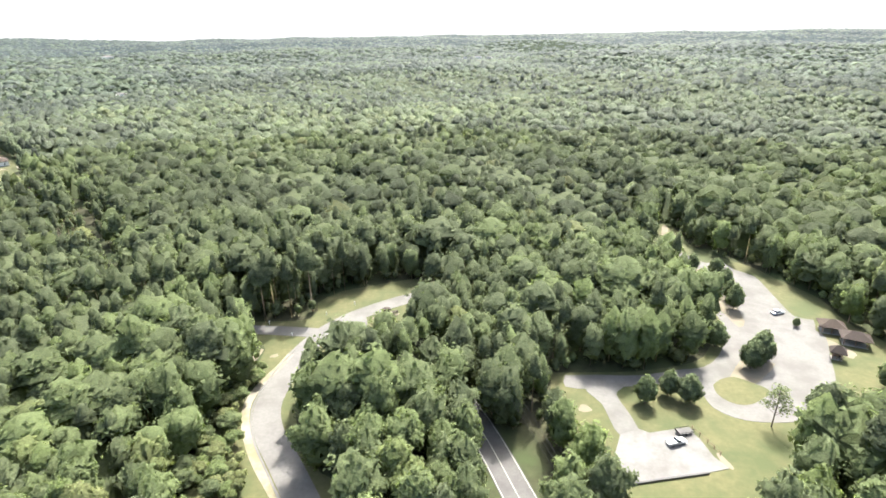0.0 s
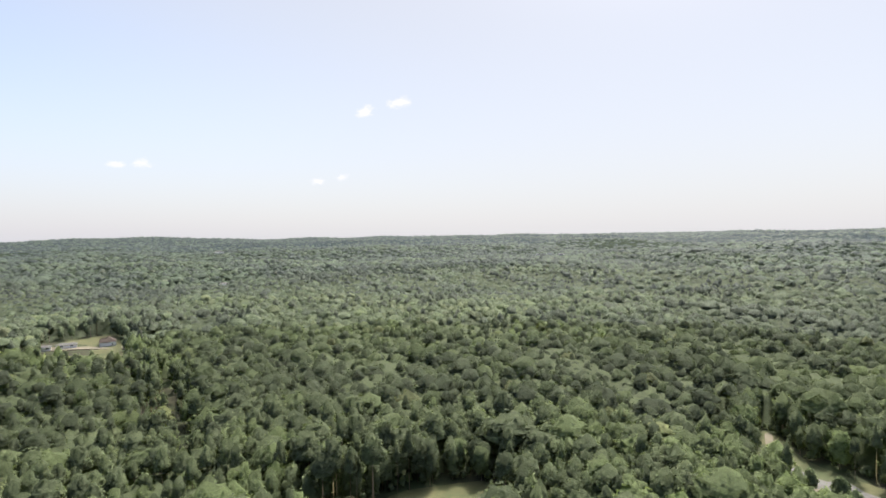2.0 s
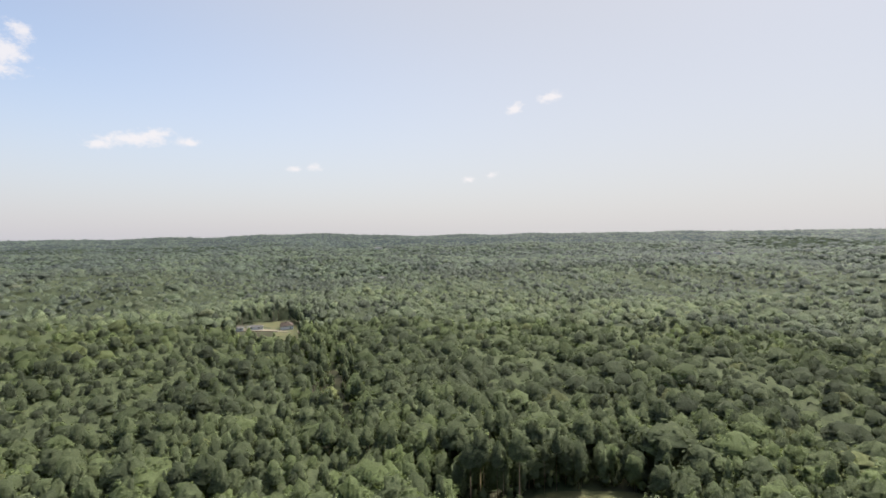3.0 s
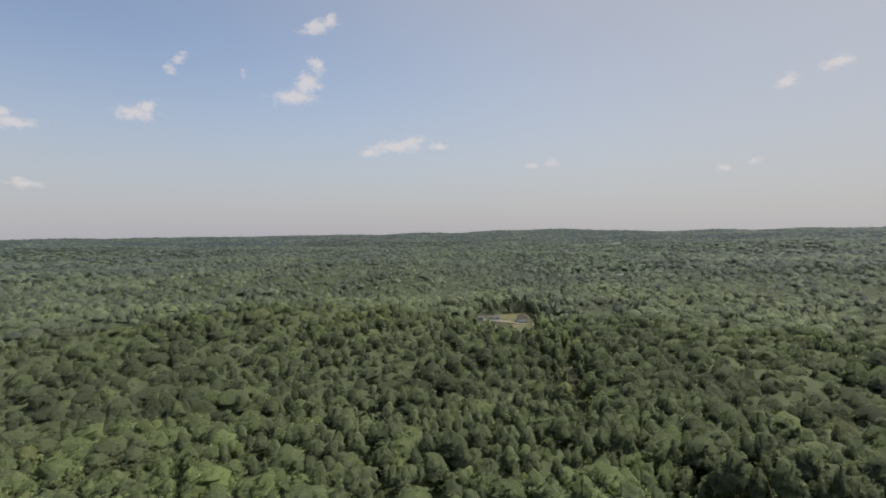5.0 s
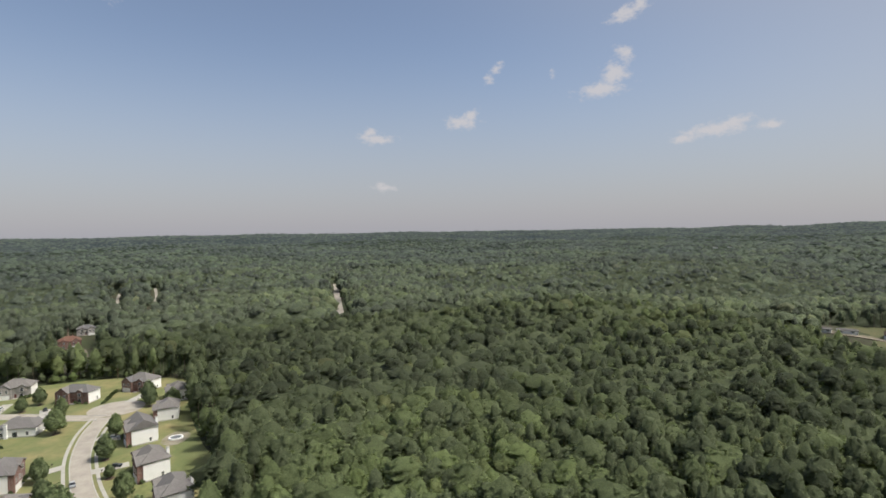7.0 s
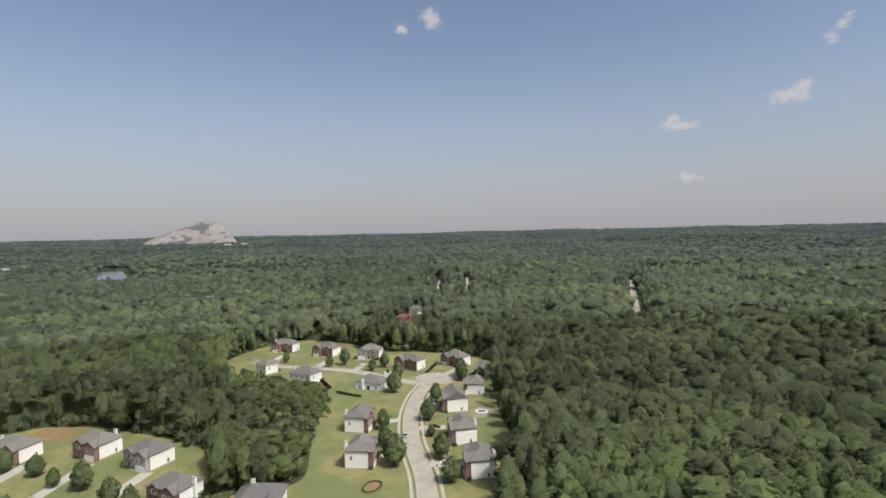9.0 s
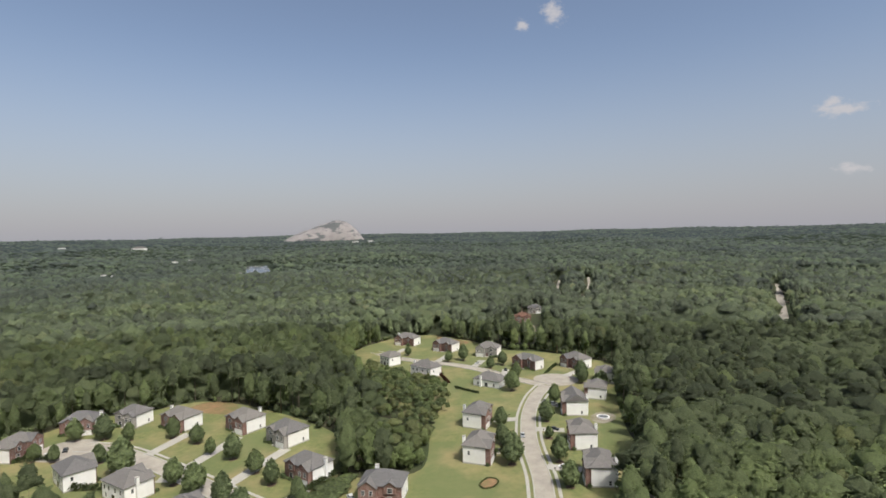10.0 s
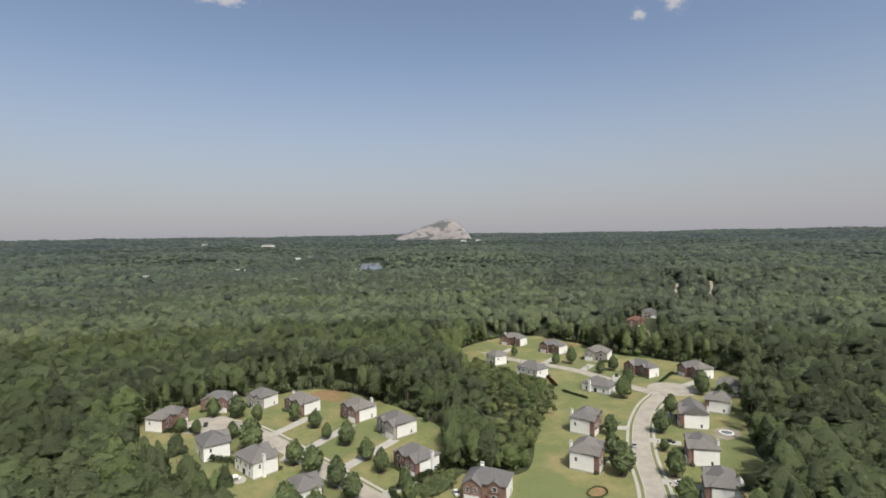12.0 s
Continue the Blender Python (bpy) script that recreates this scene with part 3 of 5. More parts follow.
def pine_share(x, y):
    """How far a stand is of pine: some stretches of these woods are planted with it."""
    stand = np.sin(x / 58 + 0.7) * np.cos(y / 71 + 0.3) + 0.5 * np.sin((x - y) / 39 + 1.0) + 0.3 * np.sin((x + 0.4 * y) / 17)
    az, r = np.degrees(np.arctan2(-x, y)), np.hypot(x, y)
    planted = ease(28, 38, az) * (1 - ease(60, 74, az)) * ease(150, 190, r) * (1 - ease(380, 470, r))
    by_lawns = (1 - ease(30, 60, from_line(x, y, -150, -262, -215, -165))) + (1 - ease(25, 50, from_line(x, y, -380, -230, -330, -70)))
    return np.clip(0.1 + 0.5 * ease(0.5, 1.0, stand) + 0.45 * planted + 0.35 * by_lawns, 0, 0.75)


def height_of(x, y, rng):
    return (17.3 + 1.6 * np.sin(x / 47) * np.cos(y / 61) + 1.3 * np.sin(x / 19 + y / 33) + rng.normal(0, 1.9, x.shape)).clip(11, 25)


def tint_of(x, y, pine, rng):
    broad = 0.56 + 0.27 * np.sin(x / 90 + 2) * np.cos(y / 76) + 0.14 * np.sin((x + y) / 31) + 0.14 * np.sin(x / 210 - y / 160) + rng.normal(0, 0.2, x.shape)
    return np.where(pine, rng.uniform(0.0, 0.3, x.shape), np.where(rng.random(x.shape) < 0.012, 1.0, broad.clip(0.15, 0.95)))


def woodland(name, x, y, broad, pines, seed, wide=1.0, tall=1.0, mat=None, fresh=0.0):
    """Many trees joined into one mesh of crowns and leaf clumps."""
    rng = np.random.default_rng(seed)
    pine = rng.random(x.shape) < pine_share(x, y)
    big = rng.choice((0.72, 1.0, 1.42), x.shape, p=(0.35, 0.43, 0.22))
    h = (height_of(x, y, rng) + 3.0 * (big - 1)) * np.where(pine, 1.12, 1.0) * tall
    tint = np.minimum(tint_of(x, y, pine, rng) + fresh, 0.97)
    which = np.where(pine, rng.integers(0, len(pines), x.shape) + len(broad), rng.integers(0, len(broad), x.shape))
    young = inside(x, y, LOW_WOOD)
    h = h * np.where(young, 0.45, 1.0)
    tint = np.where(young, np.minimum(tint + 0.3, 0.97), tint)
    z = land(x, y)
    turn = rng.uniform(0, 6.283, x.shape)
    girth = big * np.exp(rng.normal(0, 0.12, x.shape)) * wide * np.where(young, 1.7, 1.0)
    cos_, nors, tints, tris, base = [], [], [], [], 0
    for k, (T, N, F, leafy) in enumerate(broad + pines):
        m = which == k
        if not m.any():
            continue
        c, s = np.cos(turn[m])[:, None], np.sin(turn[m])[:, None]
        w = (h[m] * girth[m])[:, None]
        co = np.stack(((T[:, 0] * c - T[:, 1] * s) * w + x[m][:, None], (T[:, 0] * s + T[:, 1] * c) * w + y[m][:, None], T[:, 2] * h[m][:, None] + z[m][:, None]), -1)
        cos_.append(co.reshape(-1, 3))
        nors.append(np.stack((N[:, 0] * c - N[:, 1] * s, N[:, 0] * s + N[:, 1] * c, np.broadcast_to(N[:, 2], (len(c), len(N)))), -1).reshape(-1, 3))
        own = np.repeat(tint[m][:, None], len(T), 1)
        own[:, leafy:] = 2.0
        tints.append(own.ravel())
        tris.append((F[None] + (base + np.arange(len(c)) * len(T))[:, None, None]).reshape(-1))
        base += len(c) * len(T)
    loops = np.concatenate(tris)
    return tagged(new(name, mesh_of(name, np.concatenate(cos_), loops, np.full(len(loops) // 3, 3), [mat or MAT_WOODS], np.concatenate(tints), normals=np.concatenate(nors))),
                  "dense mixed woodland of broadleaf trees and pines in full leaf", "woodland", kind="stuff")


rng = np.random.default_rng(11)
BROAD, PINE, SKIRT = ["broad"] * 8, ["pine"] * 3, ["skirt"] * 5
# nearest trees in sight, each one a thing
near_x, near_y = scatter(rng, 5.7, Ring(54, 235))
heading = (np.degrees(np.arctan2(-near_x, near_y)) + 90) % 360 - 90
near_r = np.hypot(near_x, near_y)
hidden = (heading > 66) & (near_r < 122)
hx_, hy_ = near_x[hidden][::2], near_y[hidden][::2]
near_x, near_y, near_r, heading = near_x[~hidden], near_y[~hidden], near_r[~hidden], heading[~hidden]
first = np.argsort(near_r * np.where(heading < 60, 1.0, 0.72))
single, rest = first[:300], first[300:]
models = [tree_model("tree", k, np.random.default_rng(40 + i), 16.0, 950, 0.62, MAT_TREE,
                     "tall pine with a ragged dark green crown in the woods" if k == "pine" else "broadleaf tree at the wood's edge, leafy nearly to its foot" if k == "skirt" else "broadleaf tree in full green leaf in the woods")
          for i, k in enumerate(["broad"] * 5 + ["pine"] * 2 + ["skirt"] * 3)]
fringe = at_edge(near_x[single], near_y[single], 9.0)
pine = rng.random(len(single)) < pine_share(near_x[single], near_y[single])
size = height_of(near_x[single], near_y[single], rng) / 16.0
used = set()
for i, (x, y, p, s) in enumerate(zip(near_x[single], near_y[single], pine, size)):
    k = 7 + i % 3 if fringe[i] else 5 + i % 2 if p else i % 5
    w = s * random.uniform(0.85, 1.2)
    m = Matrix.LocRotScale((x, y, 0), Euler((0, 0, random.uniform(0, 6.28))), None)
    ob = models[k] if k not in used else copy_thing(models[k], m)
    used.add(k)
    ob.matrix_basis = m
    ob.scale = (w, w, s)
    tagged(ob, group="woodland trees")
NX, NY = near_x[rest], near_y[rest]
rim = at_edge(NX, NY, 12.0)
woodland("woodland_edge", NX[rim], NY[rim], wood_templates(SKIRT, 460, 0.038, 1, core=(11, 8)), wood_templates(PINE, 460, 0.034, 2, core=(10, 7)), 21, 0.95)
woodland("woodland_near", NX[~rim], NY[~rim], wood_templates(BROAD, 165, 0.041, 11, True, (11, 6), flat=0.2), wood_templates(PINE, 170, 0.034, 12, True, (9, 6)), 26, 1.1)
mx_, my_ = scatter(rng, 7.0, Ring(235, 450))
rim = at_edge(mx_, my_, 10.0)
woodland("woodland_edge", mx_[rim], my_[rim], wood_templates(SKIRT, 320, 0.046, 3, core=(10, 7)), wood_templates(PINE, 260, 0.042, 4, core=(9, 6)), 22)
woodland("woodland_middle", mx_[~rim], my_[~rim], wood_templates(BROAD, 40, 0.053, 13, True, (9, 4), False, 0.3), wood_templates(PINE, 42, 0.044, 14, True, (7, 4), False, 0.3), 27, 1.15, mat=MAT_WOODS_HAZED)
# each farther ring has more blue air haze painted into its leaf greens
for r0, r1, step, haze_shift, cards, card, core, wide, flat in ((450, 720, 8.2, (0.89, 0.92, 1.08), 6, 0.07, (6, 3), 1.28, 0.3), (720, 1050, 10.0, (0.74, 0.77, 1.03), 1, 0.09, (6, 2), 1.5, 0.5),
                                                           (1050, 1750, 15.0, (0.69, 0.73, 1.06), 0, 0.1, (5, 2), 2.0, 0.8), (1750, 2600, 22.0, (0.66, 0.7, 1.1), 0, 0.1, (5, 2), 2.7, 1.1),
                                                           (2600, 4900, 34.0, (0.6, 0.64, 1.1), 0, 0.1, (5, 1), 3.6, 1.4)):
    mat = foliage("hazed_outer_leaves", False, tuple((p, tuple(v * k for v, k in zip(c, haze_shift))) for p, c in WOOD_GREENS), 0.2)
    fx_, fy_ = scatter(rng, step, Ring(r0, r1, -46.0, 180.0))
    rim = at_edge(fx_, fy_, 12.0)
    if rim.any():
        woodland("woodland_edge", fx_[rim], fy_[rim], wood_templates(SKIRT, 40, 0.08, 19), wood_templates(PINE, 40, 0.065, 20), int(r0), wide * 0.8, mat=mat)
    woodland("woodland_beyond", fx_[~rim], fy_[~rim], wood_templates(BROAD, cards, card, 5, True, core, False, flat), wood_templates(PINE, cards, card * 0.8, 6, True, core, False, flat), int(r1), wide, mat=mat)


def understory(r0, r1, rings, columns, mat, seed):
    """Leafy lower layer that closes the gaps between the crowns inside the woods."""
    g = np.random.default_rng(seed)
    rr = r0 * (r1 / r0) ** np.linspace(0, 1, rings)
    R, A = np.meshgrid(rr, np.radians(np.linspace(-50, 184, columns)), indexing="ij")
    R = R * (1 + g.normal(0, 0.2, R.shape) * (r1 / r0) ** (1 / rings) * 0.02)
    X, Y = -R * np.sin(A), R * np.cos(A)
    bare = is_open(X.ravel(), Y.ravel()).reshape(X.shape)
    near = at_edge(X.ravel(), Y.ravel(), 14.0).reshape(X.shape)
    nearish = at_edge(X.ravel(), Y.ravel(), 22.0).reshape(X.shape)
    up = np.where(bare, -0.4, np.where(near, -0.3, np.where(nearish, 4.0, 10.5 + 2.7 * ease(180, 300, np.hypot(X, Y)))))
    Z = land(X, Y) + up + (up > 5) * (1.4 * np.sin(X / 47) * np.cos(Y / 61) + g.normal(0, 0.9, X.shape))
    free = (from_line(X, Y, *LAKE[:4]) > LAKE[4]) & (~bare | at_edge(X.ravel(), Y.ravel(), 6.0).reshape(X.shape))
    i, j = np.meshgrid(np.arange(rings - 1), np.arange(columns - 1), indexing="ij")
    ok = free[:-1, :-1] & free[1:, :-1] & free[:-1, 1:] & free[1:, 1:]
    ok &= ~(bare[:-1, :-1] & bare[1:, :-1] & bare[:-1, 1:] & bare[1:, 1:])
    i, j = i[ok], j[ok]
    quads = np.stack((i * columns + j, i * columns + j + 1, (i + 1) * columns + j + 1, (i + 1) * columns + j), -1).reshape(-1)
    co = np.stack((X, Y, Z), -1).reshape(-1, 3)
    tint = 0.1 + 0.3 * g.random(len(co))
    tagged(new("understory", mesh_of("understory", co, quads, np.full(len(quads) // 4, 4), [mat], tint, smooth=True)), "dense leafy lower layer of the woods", "woodland", kind="stuff")


understory(60, 450, 120, 420, MAT_WOODS, 31)
understory(448, 980, 56, 420, MAT_WOODS_HAZED, 32)
# bushes along the foot of the woods' edges
sx_, sy_ = scatter(rng, 4.6, Ring(60, 450))
foot = at_edge(sx_, sy_, 7.0)
woodland("edge_bushes", sx_[foot], sy_[foot], wood_templates(["skirt"] * 4, 84, 0.095, 51, core=(8, 5), stem=False), wood_templates(["skirt"], 110, 0.085, 52, core=(8, 5), stem=False), 53, 1.5, 0.27, fresh=0.1)
tx_, ty_ = rng.uniform(-270, -195, 900), rng.uniform(-245, -135, 900)
tk = inside(tx_, ty_, THICKET)
qx_, qy_ = rng.uniform(-63, -42, 700), rng.uniform(80, 130, 700)
qk = inside(qx_, qy_, BRUSH)
woodland("brush", qx_[qk][:110], qy_[qk][:110], wood_templates(BROAD, 320, 0.09, 17), wood_templates(["broad"], 320, 0.09, 18), 29, 1.9, 0.2, fresh=0.3)
vx_, vy_ = rng.uniform(-141, -116, 420), rng.uniform(-140, -129, 420)
vk = inside(vx_, vy_, BANK)
woodland("bank_cover", vx_[vk][:120], vy_[vk][:120], wood_templates(BROAD, 120, 0.14, 57, core=(8, 5), stem=False), wood_templates(["broad"], 120, 0.14, 58, core=(8, 5), stem=False), 59, 6.5, 0.055, fresh=0.3)
woodland("thicket", tx_[tk][:170], ty_[tk][:170], wood_templates(BROAD, 300, 0.1, 9), wood_templates(["broad"], 300, 0.1, 10), 25, 1.5, 0.34, fresh=0.35)
ux_, uy_ = scatter(rng, 6.4, Ring(0, 12, -90, 270))
fine = [tree_model("tree", "broad", np.random.default_rng(60 + i), 16.0, 5000, 0.32, MAT_TREE, "broadleaf tree in full green leaf in the woods") for i in range(2)]
for i, (x, y) in enumerate(zip(ux_, uy_)):
    m = Matrix.LocRotScale((x, y, 0), Euler((0, 0, i * 2.1)), None)
    ob = fine[i] if i < 2 else copy_thing(fine[i % 2], m)
    ob.matrix_basis = m
    s = 0.92 + 0.16 * math.sin(i * 1.7)
    ob.scale = (s * 1.15, s * 1.15, s)
    tagged(ob, group="woodland trees")
ux_, uy_ = scatter(rng, 6.4, Ring(12, 36, -90, 270))
woodland("woodland_below", ux_, uy_, wood_templates(BROAD, 400, 0.055, 41, core=(10, 7)), wood_templates(PINE, 360, 0.05, 42, core=(10, 7)), 43)
bx_, by_ = scatter(rng, 7.5, Ring(36, 54, -90, 270))
bx2, by2 = scatter(rng, 13.0, Ring(54, 420, 184, 310))
woodland("woodland_below", np.concatenate((bx_, bx2, hx_)), np.concatenate((by_, by2, hy_)), wood_templates(BROAD, 20, 0.1, 7, core=(8, 4)), wood_templates(PINE, 16, 0.08, 8, core=(7, 4)), 24, 1.1)


def treetops(x, y):
    """Upper face of the unbroken leaf cover far out: under the crowns at first, level with them towards the horizon."""
    lake = from_line(x, y, *LAKE[:4])
    up = ease(LAKE[4], LAKE[4] + 25, lake)
    lump = np.modf(np.abs(np.sin(x * 12.9898 + y * 78.233)) * 437.585)[0] - 0.5
    return land(x, y) + up * (8.5 + 2.0 * ease(2700, 3100, np.hypot(x, y)) + 2.0 * lump)


def far_material(name, a, b, c):
    m, nt, bsdf = material(name, 0.95)
    bsdf.inputs["Specular IOR Level"].default_value = 0.0
    col = ramp(nt, noise_of(nt, 0.085, 5, 0.75), ((0.34, a), (0.5, b), (0.66, c)))
    col = mixed(nt, col, ramp(nt, noise_of(nt, 0.009, 4), ((0.35, (0.74, 0.77, 0.84)), (0.65, (1.16, 1.16, 1.08)))), 1.0, "MULTIPLY")
    nt.links.new(col, bsdf.inputs["Base Color"])
    crowns = node(nt, "ShaderNodeBump", Strength=0.9, Distance=7.0)
    nt.links.new(noise_of(nt, 0.1, 4, 0.65), crowns.inputs["Height"])
    nt.links.new(crowns.outputs[0], bsdf.inputs["Normal"])
    return m


# haze is mixed into these base colours: faint at first, blue-grey at the horizon
for r0, r1, rings, mat in ((940, 3000, 50, far_material("hazed_distant_woods", (0.04, 0.05, 0.036), (0.055, 0.068, 0.047), (0.07, 0.085, 0.055))),
                           (3000, 4950, 24, far_material("hazed_horizon_woods", (0.058, 0.07, 0.072), (0.07, 0.084, 0.084), (0.082, 0.097, 0.095)))):
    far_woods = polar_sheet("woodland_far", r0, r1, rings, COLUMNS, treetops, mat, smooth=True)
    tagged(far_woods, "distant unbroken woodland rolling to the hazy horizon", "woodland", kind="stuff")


# ---- open ground and streets ----
def ground_patch(name, outline, mat, label, z=0.05):
    return tagged(part(name, slab(outline, -0.1, z, 4.0), mat), label, "ground", kind="structure")


ground_patch("lawn_east", LAWN_EAST, MAT_LAWN, "mown lawns round the houses, sun-worn in places")
ground_patch("lawn_west", LAWN_WEST, MAT_LAWN, "mown lawns along the side street", 0.054)
ground_patch("glade", GLADE, MAT_ROUGH, "rough sunlit grass beside the pale road")
ground_patch("lot_grass", LOT, MAT_ROUGH, "dry grass round the car park", 0.054)


def street(name, points, width, mat, label, kerb=True, walks=(), z=0.1):
    line = curve_through(points)
    h = width / 2
    road = tagged(part(name, strip(line, h, -h, -0.1, z), mat), label, "road", kind="structure")
    if kerb:
        for s in (1, -1):
            tagged(part("kerb", strip(line, s * h, s * (h + 0.45), -0.1, z + 0.13), MAT_CONCRETE), "pale concrete kerb along the street", "kerb", kind="structure")
    for s in walks:
        tagged(part("pavement", strip(line, s * (h + 1.6), s * (h + 2.8), -0.1, z + 0.1), MAT_CONCRETE), "pale concrete pavement beside the street", "pavement", kind="structure")
    return line


MAIN = ((-108, -44), (-135, -57), (-161, -70), (-176, -78), (-193, -89), (-204, -95.5), (-215, -101), (-229, -107.5), (-244, -113), (-262, -118), (-282, -121))
street("street_main", MAIN, 6.2, MAT_ROAD, "pale worn asphalt street curving between houses", walks=(1, -1))
street("street_upper", ((-282, -122), (-285, -140), (-292, -163), (-296, -190), (-293, -218), (-293, -243), (-301, -266)), 7.0, MAT_ROAD, "pale asphalt side street past brick houses", z=0.104)
street("street_west", ((-103, -96), (-105, -120), (-106, -145), (-106.5, -170), (-107, -190), (-107, -220), (-105, -240), (-99, -254)), 7.2, MAT_ROAD, "pale asphalt street with tree-lined verges", walks=(-1,))


def turning_circle(name, x, y, r, z):
    pts = [(x + r * math.cos(a * math.pi / 16), y + r * math.sin(a * math.pi / 16)) for a in range(32)]
    tagged(part(name, slab(pts, -0.1, z), MAT_ROAD), "pale asphalt turning circle at the end of the street", "road", kind="structure")


turning_circle("turning_circle", -296, -121, 13, 0.108)
turning_circle("turning_circle", -95, -256, 12, 0.108)
# ---- path block end ----
DRIVES_A = ((-133, -229, -110, -221), (-142, -206, -111, -195), (-144, -177, -111, -169), (-124, -143, -109, -141), (-186, -102, -194, -93),
            (-217, -120, -224, -111), (-252, -101, -253, -112), (-222, -87, -217, -98), (-188, -67, -184, -79))
DRIVES_B = ((-318, -211, -297, -207), (-316, -182, -297, -178), (-302, -157, -288, -150), (-322, -116, -306, -119), (-320, -252, -297, -246), (-96, -217, -104, -222), (-100, -192, -106, -196))
for d in DRIVES_A + DRIVES_B:
    line = curve_through(((d[0], d[1]), ((d[0] + d[2]) / 2, (d[1] + d[3]) / 2), (d[2], d[3])))
    tagged(part("driveway", strip(line, 2.4, -2.4, -0.1, 0.13), MAT_CONCRETE), "pale concrete driveway from garage to street", "driveway", kind="structure")

# the pale road and its lay-by
street("road_pale", ((-18, 62), (-30.5, 83), (-37.3, 93.8), (-42.3, 101.3), (-45.3, 108), (-46.6, 114.5), (-46.2, 122.3), (-45.2, 133), (-42.5, 142), (-39, 150), (-33, 158), (-26, 164.2), (-12.4, 173), (8, 180)), 6.9, MAT_PALE, "sun-bleached road bending through the woods", kerb=False)
street("road_spur", ((-66, 152), (-55, 151), (-40, 149)), 5.5, MAT_PALE, "pale side road running into the trees", kerb=False, z=0.104)
ground_patch("lay_by", ((-39, 150), (-34, 156), (-28, 159.5), (-26.4, 155), (-25.8, 148.7), (-26.2, 140.3), (-29, 138), (-32.6, 141)), MAT_PALE, "pale lay-by beside the road", 0.108)
line = curve_through(((-24, 66), (-36, 83.5), (-42, 91.6), (-46.2, 98.4), (-50.2, 107), (-51.9, 114.5), (-51, 122.4), (-48.4, 130.3), (-46.8, 137)))
tagged(part("verge", strip(line, 1.1, -0.9, -0.1, 0.12), MAT_CREAM), "bare sandy verge along the pale road", "verge", kind="structure")
line = street("road_lined", ((24, 52), (14.5, 82), (11.5, 92), (7.5, 104), (-2, 128)), 7.0, MAT_ASPHALT, "grey two-lane road with painted lines between trees", kerb=False)
for o in (0.12, 3.2, -3.2):
    tagged(part("road_line", strip(line, o + 0.1, o - 0.1, 0.1, 0.107), MAT_PAINT), "painted line on the grey road", "road marking", kind="structure")
# car park: the lane that winds in, the broad surface with its loop, and the drive down to the yard
ground_patch("lot_lane", ((32.4, 124.5), (41.8, 124.5), (52.6, 124.0), (64.5, 126.4), (72.1, 127.6), (79.0, 133.2), (85.3, 142.4), (89.0, 151.0), (90.1, 160.4), (92.6, 173.2), (94.8, 182.6), (95.3, 190.3), (92.7, 198.7), (89.2, 207.7),
                          (95.7, 215.1), (101.7, 209.1), (103.7, 192.7), (103.1, 182.3), (99.3, 164.3), (96.7, 152.6), (91.7, 138.0), (84.0, 127.5), (76.5, 121.8), (67.6, 120.4), (57.5, 120.0), (47.1, 119.0), (38.5, 118.2), (31.4, 119.4)),
             MAT_PALE, "pale lane winding in to the car park", 0.1)
ground_patch("lot_pavement", ((101.0, 207.0), (106.1, 200.5), (112.6, 202.0), (114.0, 193.4), (118.3, 186.9), (116.6, 172.4), (114.6, 155.8), (119.3, 153.1), (115.8, 146.7), (116.2, 142.3), (110.0, 131.0), (105.1, 121.6), (97.9, 112.1),
                              (92.1, 107.4), (87.4, 105.4), (82.6, 104.2), (75.2, 104.4), (70.0, 106.1), (66.6, 110.0), (66.4, 115.0), (67.0, 121.0), (76.0, 125.0), (86.0, 132.5), (91.5, 141.0), (96.0, 152.0), (99.0, 164.3), (102.5, 182.3), (103.0, 195.0)),
             MAT_PALE, "broad pale car park surface with a loop", 0.106)
ground_patch("lot_drive", ((36.8, 119.0), (36.8, 116.8), (39.2, 112.1), (39.5, 105.6), (40.4, 100.4), (45.4, 101.6), (44.1, 113.2), (44.4, 116.7), (47.1, 119.6)), MAT_PALE, "pale drive into the bare yard", 0.112)
ground_patch("grass_island", ((70.9, 119.3), (74.0, 121.7), (78.3, 122.7), (82.0, 119.5), (84.4, 116.6), (79.6, 112.4), (75.1, 110.7), (71.6, 112.2), (70.1, 115.7)), MAT_ROUGH, "dry grass island inside the loop", 0.124)
ground_patch("bare_ground", ((76.8, 122.4), (84.0, 130.6), (88.0, 131.5), (92.8, 128.6), (86.2, 122.5), (82.0, 119.5)), MAT_SAND, "bare trodden earth under the big tree", 0.12)
ground_patch("bare_ground", ((95.0, 186.6), (98.0, 194.0), (103.7, 193.0), (103.1, 182.3), (99.3, 164.3), (96.7, 152.6), (93.1, 149.1), (92.6, 156.5), (93.0, 166.6)), MAT_SAND, "bare trodden earth under the car park trees", 0.116)
ground_patch("sandy_gap", ((87.3, 212.2), (93.3, 215.2), (99.0, 230.0), (105.6, 246.5), (107.7, 244.7), (101.5, 229.0), (97.6, 213.7), (94.0, 205.0), (86.0, 198.9)), MAT_SAND, "bare sandy track at the edge of the woods", 0.094)
tagged(part("yard", slab(((37.3, 94.5), (40.4, 100.7), (45.3, 102.5), (47.5, 101.1), (56.9, 102.9), (58.3, 98.5), (58.8, 93.4), (60.5, 89.7), (55.1, 88.5), (38.5, 85.8), (37.8, 87.2)), -0.1, 0.16), MAT_YARD), "bright bare concrete yard with parked vehicles", "pavement", kind="structure")
